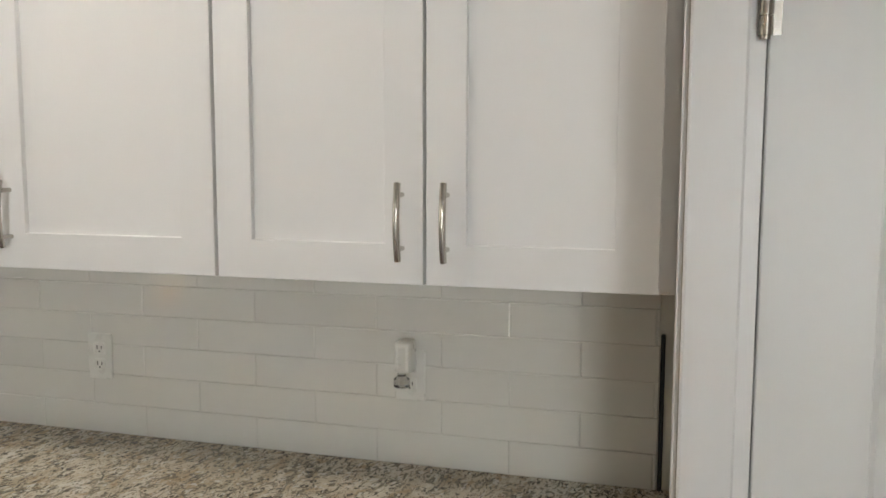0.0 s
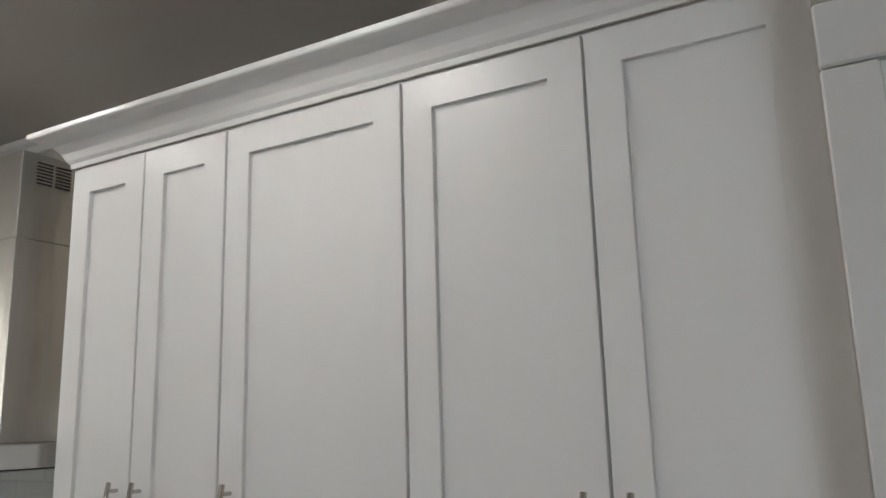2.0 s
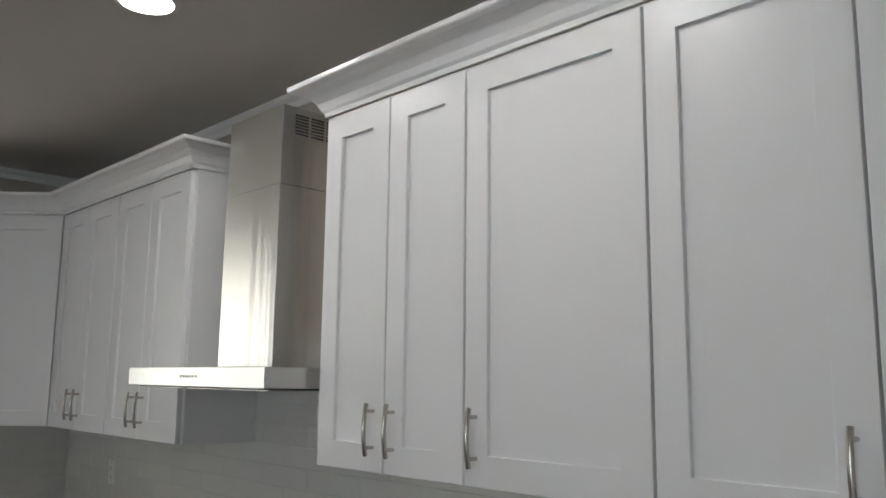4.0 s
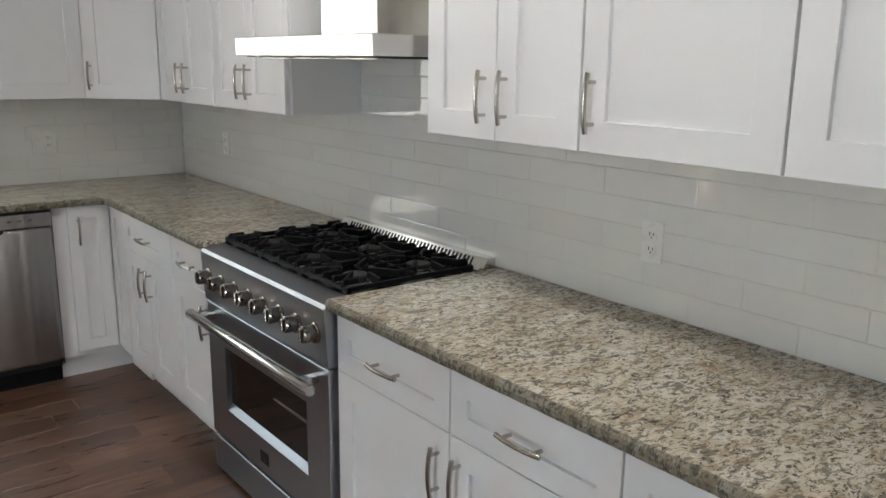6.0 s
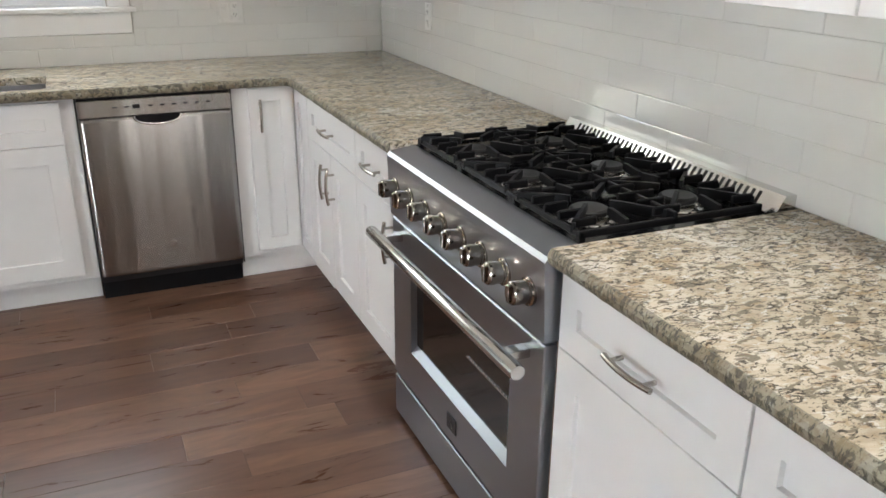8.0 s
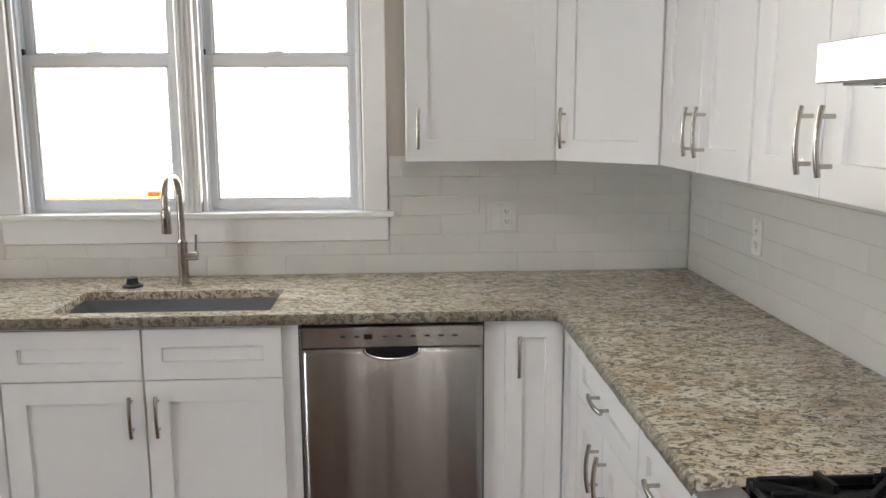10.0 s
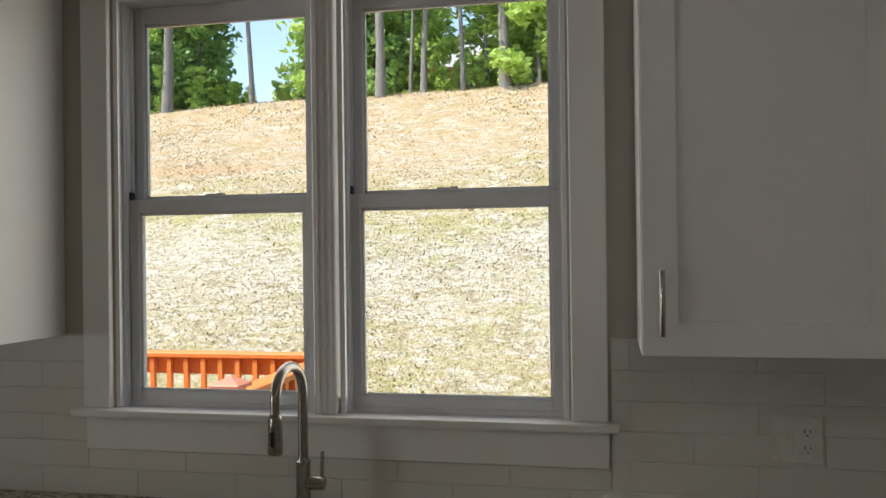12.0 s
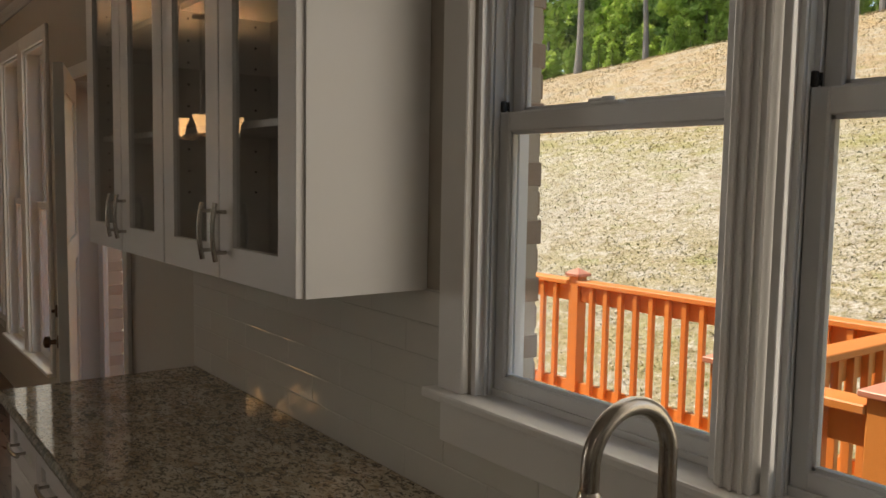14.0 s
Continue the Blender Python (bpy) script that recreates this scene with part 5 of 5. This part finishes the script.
for x, y in ((-7.4, 3.3), (-5.44, 3.3), (-3.15, 3.3), (-2.55, 1.6), (-2.55, 0.5)):
    part("support", boxes((x - 0.06, x + 0.06, y - 0.06, y + 0.06, -1.6, DKZ - 0.03)), DECK, dk)


def rail_post(x, y, wide=0.092):
    h = wide / 2
    ps = thing("railing_post", pose(x, y, DKZ), "orange-stained deck post with pyramid cap", "post", "deck posts")
    part("post", boxes((-h, h, -h, h, 0, 0.93, 0.004)), DECK, ps)
    bm = B()
    c = h + 0.022
    box(bm, -c, c, -c, c, 0.93, 0.952, 0.003)
    lo = [bm.verts.new(p) for p in ((-c + 0.004, -c + 0.004, 0.952), (c - 0.004, -c + 0.004, 0.952), (c - 0.004, c - 0.004, 0.952), (-c + 0.004, c - 0.004, 0.952))]
    tip = bm.verts.new((0, 0, 0.99))
    for i in range(4):
        bm.faces.new((lo[i], lo[(i + 1) % 4], tip))
    part("cap", bm, CAPM, ps, "pinkish pyramid post cap")


def railing(x0, y0, x1, y1):
    a, b = Vector((x0, y0)), Vector((x1, y1))
    L = (b - a).length
    ang = math.degrees(math.atan2(y1 - y0, x1 - x0))
    r = thing("deck_railing", pose(x0, y0, DKZ, 0, 0, ang), "orange-stained wooden deck railing with square balusters", "railing", "deck railings")
    part("top_rail", boxes((0, L, -0.068, 0.068, 0.865, 0.900, 0.005)), DECK, r)
    part("upper_rail", boxes((0, L, -0.019, 0.019, 0.745, 0.865, 0.003)), DECK, r)
    part("lower_rail", boxes((0, L, -0.019, 0.019, 0.07, 0.15, 0.003)), DECK, r)
    mesh = finish("baluster", boxes((-0.018, 0.018, -0.018 - 0.036, 0.018 - 0.036, 0.09, 0.86, 0.002)), DECK)
    n = max(2, int(L / 0.128))
    for k in range(1, n):
        ob = new("baluster", mesh)
        ob.parent, ob.location = r, (L * k / n, 0, 0)


PA, PBp, PC, PDp, PE = (-5.42, 3.30), (-3.08, 1.70), (-2.48, 1.70), (-3.08, 3.30), (-7.55, 3.30)
for p in (PA, PBp, PC, PDp, PE):
    rail_post(*p, wide=0.118 if p in (PBp, PC) else 0.092)
railing(PA[0] + 0.046, PA[1], PDp[0] - 0.046, PDp[1])
railing(PE[0] + 0.046, PE[1], PA[0] - 0.046, PA[1])
railing(PBp[0], PBp[1] + 0.06, PDp[0], PDp[1] - 0.046)
railing(PBp[0] + 0.06, PBp[1], PC[0] - 0.06, PC[1])

# brick outside of the house: jambs of the window and door
bw = thing("wall_brick", pose(0, 0, 0), "tan brick outer leaf of the house wall", "wall", kind="structure")
OUT0, OUT1 = WY + 0.004, WY + 0.095
bm = B()
for i, (a, b) in enumerate(zip(xs, xs[1:])):
    a2, b2 = (a + 0.008 if i % 2 == 0 and i else a), (b - 0.058 if i == 8 else b - 0.008 if i % 2 == 0 and i < 10 else b)
    if i in holes:
        z0, z1 = holes[i]
        box(bm, a2 - (0.07 if i == 9 else 0.008), b2 + 0.008, OUT0, OUT1 - 0.006, -1.6, z0 - 0.03)
        box(bm, a2 - (0.07 if i == 9 else 0.008), b2 + 0.008, OUT0, OUT1 - 0.006, z1 + 0.02, CEIL + 0.3)
    else:
        box(bm, a2, b2, OUT0, OUT1 - 0.006, -1.6, CEIL + 0.3)
part("mortar", bm, MORTAR, bw)
bk = finish("brick", boxes((0, 0.195, 0, 0.094, 0, 0.057, 0.003)), BRICK)
rnd = random.Random(3)
for ex, sgn in ((WIN[0], -1), (DDOOR[1], 1), (DDOOR[0], -1)):
    for k in range(34):
        z = 0.0 + k * 0.067
        if ex == WIN[0] and z < 1.0:
            continue
        for j in range(2):
            ob = new("brick", bk)
            ob.parent = bw
            ox = (0.008 if k % 2 else 0.0) + j * 0.205 + rnd.uniform(0.0, 0.006) + (0.052 if ex == WIN[0] else 0.0)
            ob.location = (ex + ox if sgn > 0 else ex - ox - 0.195, OUT0 + 0.001 + rnd.uniform(0, 0.004), z)

# ---- trees ----


def leaf_cloud(rnd, blobs, count, size):
    """Leaf quads scattered in uneven clumps."""
    vs, fs = [], []
    for _ in range(count):
        c, r = rnd.choice(blobs)
        d = Vector((rnd.gauss(0, 1), rnd.gauss(0, 1), rnd.gauss(0, 1)))
        d = d.normalized() * r * rnd.random() ** 0.45
        p = Vector(c) + Vector((d.x, d.y, d.z * 0.75))
        u = Vector((rnd.gauss(0, 1), rnd.gauss(0, 1), rnd.gauss(0, 0.6))).normalized()
        w = u.orthogonal().normalized()
        w = (w * math.cos(rnd.random() * 6) + u.cross(w) * math.sin(rnd.random() * 6)).normalized()
        s = size * rnd.uniform(0.6, 1.4)
        n = len(vs)
        vs += [p - u * s, p + w * s * 0.5, p + u * s, p - w * s * 0.5]
        fs.append((n, n + 1, n + 2, n + 3))
    return vs, fs


def tree(rnd, height, radius, material, low, clumps=16, leaves=2600, size=0.15, bare=0.35):
    t = thing("tree", pose(0, 0, 0), "", "tree")
    bm = B()
    lean = Vector((rnd.uniform(-0.04, 0.04), rnd.uniform(-0.04, 0.04), 1))
    n = 8
    pts = [Vector((lean.x * height * i / n + 0.035 * math.sin(i * 1.7) * (i > 0), lean.y * height * i / n, height * i / n - 0.4)) for i in range(n + 1)]
    tube(bm, pts, [radius * (1 - 0.8 * i / n) * (1.25 if i == 0 else 1) for i in range(n + 1)], 10)
    blobs = []
    for k in range(clumps):
        f = low + (1 - low) * (k + rnd.random()) / clumps
        base = pts[0].lerp(pts[-1], min(0.98, f * 0.95))
        a = rnd.uniform(0, math.tau)
        reach = height * 0.20 * rnd.uniform(0.5, 1.2) * (1.15 - 0.6 * f)
        tip = base + Vector((math.cos(a) * reach, math.sin(a) * reach, reach * rnd.uniform(0.1, 0.6)))
        tube(bm, [base, base.lerp(tip, 0.5) + Vector((0, 0, 0.1)), tip], [radius * 0.28, radius * 0.16, 0.02], 6)
        blobs.append((tip, height * rnd.uniform(0.06, 0.11)))
        blobs.append((base.lerp(tip, 0.6), height * rnd.uniform(0.05, 0.09)))
    part("trunk", bm, BARK, t)
    vs, fs = leaf_cloud(rnd, blobs, leaves, size)
    me = bpy.data.meshes.new("crown")
    me.from_pydata(vs, [], fs)
    me.materials.append(material)
    cr = new("crown", me)
    cr.parent = t
    return t


rnd = random.Random(21)
kinds = [tree(rnd, 13, 0.115, LEAF_A, 0.42, 16, 4200, 0.12), tree(rnd, 9, 0.10, LEAF_B, 0.12, 30, 5200, 0.17), tree(rnd, 15, 0.185, LEAF_A, 0.55, 14, 4000, 0.12),
         tree(rnd, 8, 0.10, LEAF_C, 0.05, 32, 5600, 0.18), tree(rnd, 6, 0.07, LEAF_B, 0.04, 24, 4200, 0.15)]
names = ["tall pine with bare grey trunk and high crown", "broadleaf tree with yellow-green foliage", "tall straight pine with thick grey trunk", "dense dark green broadleaf tree", "young bushy tree with light green leaves"]
spots = []
# single trunks along the edge of the wood
for x, y, k, s in ((-15.3, 22.2, 2, 0.95), (-17.0, 22.4, 0, 0.75), (-12.5, 22.6, 0, 0.8), (-8.07, 22.2, 2, 0.85), (-7.3, 23.0, 0, 0.6), (-6.8, 22.6, 0, 0.9), (-5.5, 22.4, 0, 0.7), (-4.9, 23.4, 1, 0.7), (-4.18, 22.1, 2, 0.95),
                   (-3.2, 22.3, 4, 0.9), (-20.5, 22.3, 0, 0.9), (-23.5, 22.0, 2, 0.8), (-27, 22.5, 0, 0.9), (-31, 22.5, 2, 0.9), (-1.5, 23, 0, 0.9), (1.5, 22.6, 2, 0.9), (5, 23, 0, 1.0), (-10.4, 23.6, 4, 0.8)):
    spots.append((x, y, k, s))
for i in range(50):
    x = -46 + 1.1 * i + rnd.uniform(-0.6, 0.6)
    k = rnd.choice((1, 3, 3, 4, 1))
    if -15.2 < x < -12.4 or -6.6 < x < -4.6:
        continue
    spots.append((x, 25.5 + rnd.uniform(-1.2, 2.5), k, rnd.uniform(0.55, 0.95)))
for i in range(24):
    x = -52 + 2.6 * i + rnd.uniform(-1, 1)
    if -19.5 < x < -15 or -8.5 < x < -5.5:
        continue
    spots.append((x, 32 + rnd.uniform(-2, 4), rnd.choice((1, 3)), rnd.uniform(0.8, 1.2)))
for i in range(80):
    spots.append((-40 + 0.56 * i + rnd.uniform(-0.5, 0.5), 23.6 + rnd.uniform(-0.5, 1.2), 4, rnd.uniform(0.14, 0.34)))
first = set()
for x, y, k, s in spots:
    at = Matrix.Translation((x, y, lie(x, y) - 0.1)) @ Matrix.Rotation(rnd.uniform(0, math.tau), 4, "Z")
    if k not in first:
        first.add(k)
        kinds[k].matrix_basis = at
        kinds[k].scale = (s, s, s)
        tagged(kinds[k], names[k], "tree", "trees at the wood's edge")
        continue
    c = copy_thing(kinds[k], at)
    c.scale = (s, s, s)

# a red-brick house seen between the trees
hs = thing("house", pose(-8.5, 46, 7.3, 0, 0, 8), "distant red-brick house with grey roof behind trees", "house")
part("wall", boxes((-6, 6, 0, 8, 0, 5.2)), BRICKRED, hs)
bm = B()
prof = [(-0.5, 5.2), (4, 8.2), (8.5, 5.2)]
lo = [bm.verts.new((-6.4, y, z)) for y, z in prof]
hi = [bm.verts.new((6.4, y, z)) for y, z in prof]
bm.faces.new(lo)
bm.faces.new(hi[::-1])
for i in range(3):
    bm.faces.new((lo[i], lo[(i + 1) % 3], hi[(i + 1) % 3], hi[i]))
part("roof", bm, ROOFM, hs)
for x in (-4, -1, 2, 4.6):
    wd = part("window", boxes((x - 0.5, x + 0.5, -0.03, 0.02, 2.9, 4.3)), TRIMW, hs)
    part("pane", boxes((x - 0.42, x + 0.42, -0.05, -0.03, 2.98, 4.22)), ENAMEL, wd)

# ---- tiles of the splashbacks ----
TW, TH, GAP = 0.3048, 0.07633, 0.0003
shapes = {}


def tile_mesh(w, h):
    key = (round(w, 3), round(h, 3))
    if key not in shapes:
        bm = B()
        c, d, drop = 0.0026, 0.008, 0.0013
        a = [bm.verts.new(p) for p in ((0, 0, 0), (w, 0, 0), (w, 0, h), (0, 0, h))]
        b = [bm.verts.new(p) for p in ((0, -d + drop, 0), (w, -d + drop, 0), (w, -d + drop, h), (0, -d + drop, h))]
        e = [bm.verts.new(p) for p in ((c, -d, c), (w - c, -d, c), (w - c, -d, h - c), (c, -d, h - c))]
        bm.faces.new(e)
        for i in range(4):
            j = (i + 1) % 4
            bm.faces.new((a[i], a[j], b[j], b[i]))
            bm.faces.new((b[i], b[j], e[j], e[i]))
        shapes[key] = finish("tile", bm, TILE)
    return shapes[key]


def tiled(parent, place, u0, u1, z0, z1, phase, holes=()):
    """Running-bond tiles over a stretch of wall from u0 to u1; place(u, z) gives a tile's pose. Holes are (u0, u1, z0, z1)."""
    row = 0
    z = CT1
    while z < z1 - 0.004:
        top = min(z + TH, z1)
        if top > z0 + 0.004:
            start = phase + (TW / 2 if row % 2 else 0)
            k = math.floor((u0 - start) / TW)
            while start + k * TW < u1 - 0.003:
                spans = [(max(u0, start + k * TW), min(u1, start + (k + 1) * TW), max(z, z0), top)]
                for hu0, hu1, hz0, hz1 in holes:
                    cut = []
                    for a, b, c, d in spans:
                        if b <= hu0 or a >= hu1 or d <= hz0 + 0.002 or c >= hz1 - 0.002:
                            cut.append((a, b, c, d))
                            continue
                        if a < hu0:
                            cut.append((a, hu0, c, d))
                        if b > hu1:
                            cut.append((hu1, b, c, d))
                        if c < hz0:
                            cut.append((max(a, hu0), min(b, hu1), c, hz0))
                        if d > hz1:
                            cut.append((max(a, hu0), min(b, hu1), hz1, d))
                    spans = cut
                for a, b, c, d in spans:
                    if b - a < 0.006 or d - c < 0.006:
                        continue
                    ob = new("tile", tile_mesh(b - a - 2 * GAP, d - c - 2 * GAP))
                    ob.parent = parent
                    ob.matrix_basis = place(a + GAP, c + GAP) @ pose(0, 0, 0, rnd.gauss(0, 0.10), 0, rnd.gauss(0, 0.10))
                k += 1
        z += TH
        row += 1


rnd = random.Random(11)
# range wall: u runs along -y
se = thing("splashback_1", pose(0, 0, 0), "glossy off-white subway tile splashback behind the range", "splashback", kind="structure")
part("grout", boxes((-0.0035, -0.0005, -4.806, -0.001, CT1 + 0.001, U0 + 0.003), (-0.0035, -0.0005, -2.832, -1.968, U0 + 0.003, 1.75)), GROUT, se)
tiled(se, lambda u, z: east(0, -u, z), 0.009, 4.780, CT1, U0, 3.857 % TW)
tiled(se, lambda u, z: east(0, -u, z), 1.969, 2.831, U0, 1.75, 3.857 % TW)
# thin dark strip where the tiles end, up to z 1.245
part("tile_end_strip", boxes((-0.011, -0.0005, -4.790, -4.781, CT1, 1.245, 0.002)), DARKM, se, "thin dark strip at the end of the tiles")
# window wall: u runs along +x, measured from the far end
sn = thing("splashback_2", pose(0, 0, 0), "glossy off-white subway tile splashback below the window", "splashback", kind="structure")
part("grout", boxes((-4.22, -0.001, -0.0035, -0.0005, CT1 + 0.001, 1.046), (-4.22, -2.695, -0.0035, -0.0005, 1.046, U0 + 0.003), (-1.203, -0.001, -0.0035, -0.0005, 1.046, U0 + 0.003)), GROUT, sn)
tiled(sn, lambda u, z: pose(u, 0, z), -4.22, -0.009, CT1, U0, -0.09, [(-2.684, -1.205, 1.046, 2.5)])

# ---- floor planks ----
PW = 0.150


def plank(w, l):
    key = ("p", round(l, 2))
    if key not in shapes:
        bm = B()
        c, d = 0.0007, 0.016
        a = [bm.verts.new(p) for p in ((0, 0, -d), (l, 0, -d), (l, w, -d), (0, w, -d))]
        b = [bm.verts.new(p) for p in ((0, 0, -c), (l, 0, -c), (l, w, -c), (0, w, -c))]
        e = [bm.verts.new(p) for p in ((c, c, 0), (l - c, c, 0), (l - c, w - c, 0), (c, w - c, 0))]
        bm.faces.new(e)
        for i in range(4):
            j = (i + 1) % 4
            bm.faces.new((a[i], a[j], b[j], b[i]))
            bm.faces.new((b[i], b[j], e[j], e[i]))
        shapes[key] = finish("plank", bm, PLANK)
    return shapes[key]


rnd = random.Random(4)
fl = bpy.data.objects["floor"]
vs, fs = [], []
y = YB
while y < -0.005:
    x = XL - rnd.uniform(0, 1.2)
    while x < 0:
        l = rnd.choice((0.5, 0.7, 0.9, 1.1, 1.3, 1.5))
        if -3.6 < x + l / 2 < -0.4 and -4.0 < y < -0.45 and x + l < -0.02:
            ob = new("plank", plank(PW - 0.0008, l - 0.0008))
            ob.parent, ob.location = fl, (x, y, rnd.uniform(-0.0006, 0))
        else:
            a, b = max(x, XL), min(x + l, -0.001)
            if b - a > 0.01:
                n = len(vs)
                vs += [(a, y, -0.0005), (b - 0.001, y, -0.0005), (b - 0.001, min(y + PW, -0.001) - 0.001, -0.0005), (a, min(y + PW, -0.001) - 0.001, -0.0005)]
                fs.append((n, n + 1, n + 2, n + 3))
        x += l
    y += PW
me = bpy.data.meshes.new("planks")
me.from_pydata(vs, [], fs)
me.materials.append(PLANKJ)
po = new("planks", me)
po.parent = fl
tagged(po, "dark brown hand-scraped floor planks", kind="stuff")
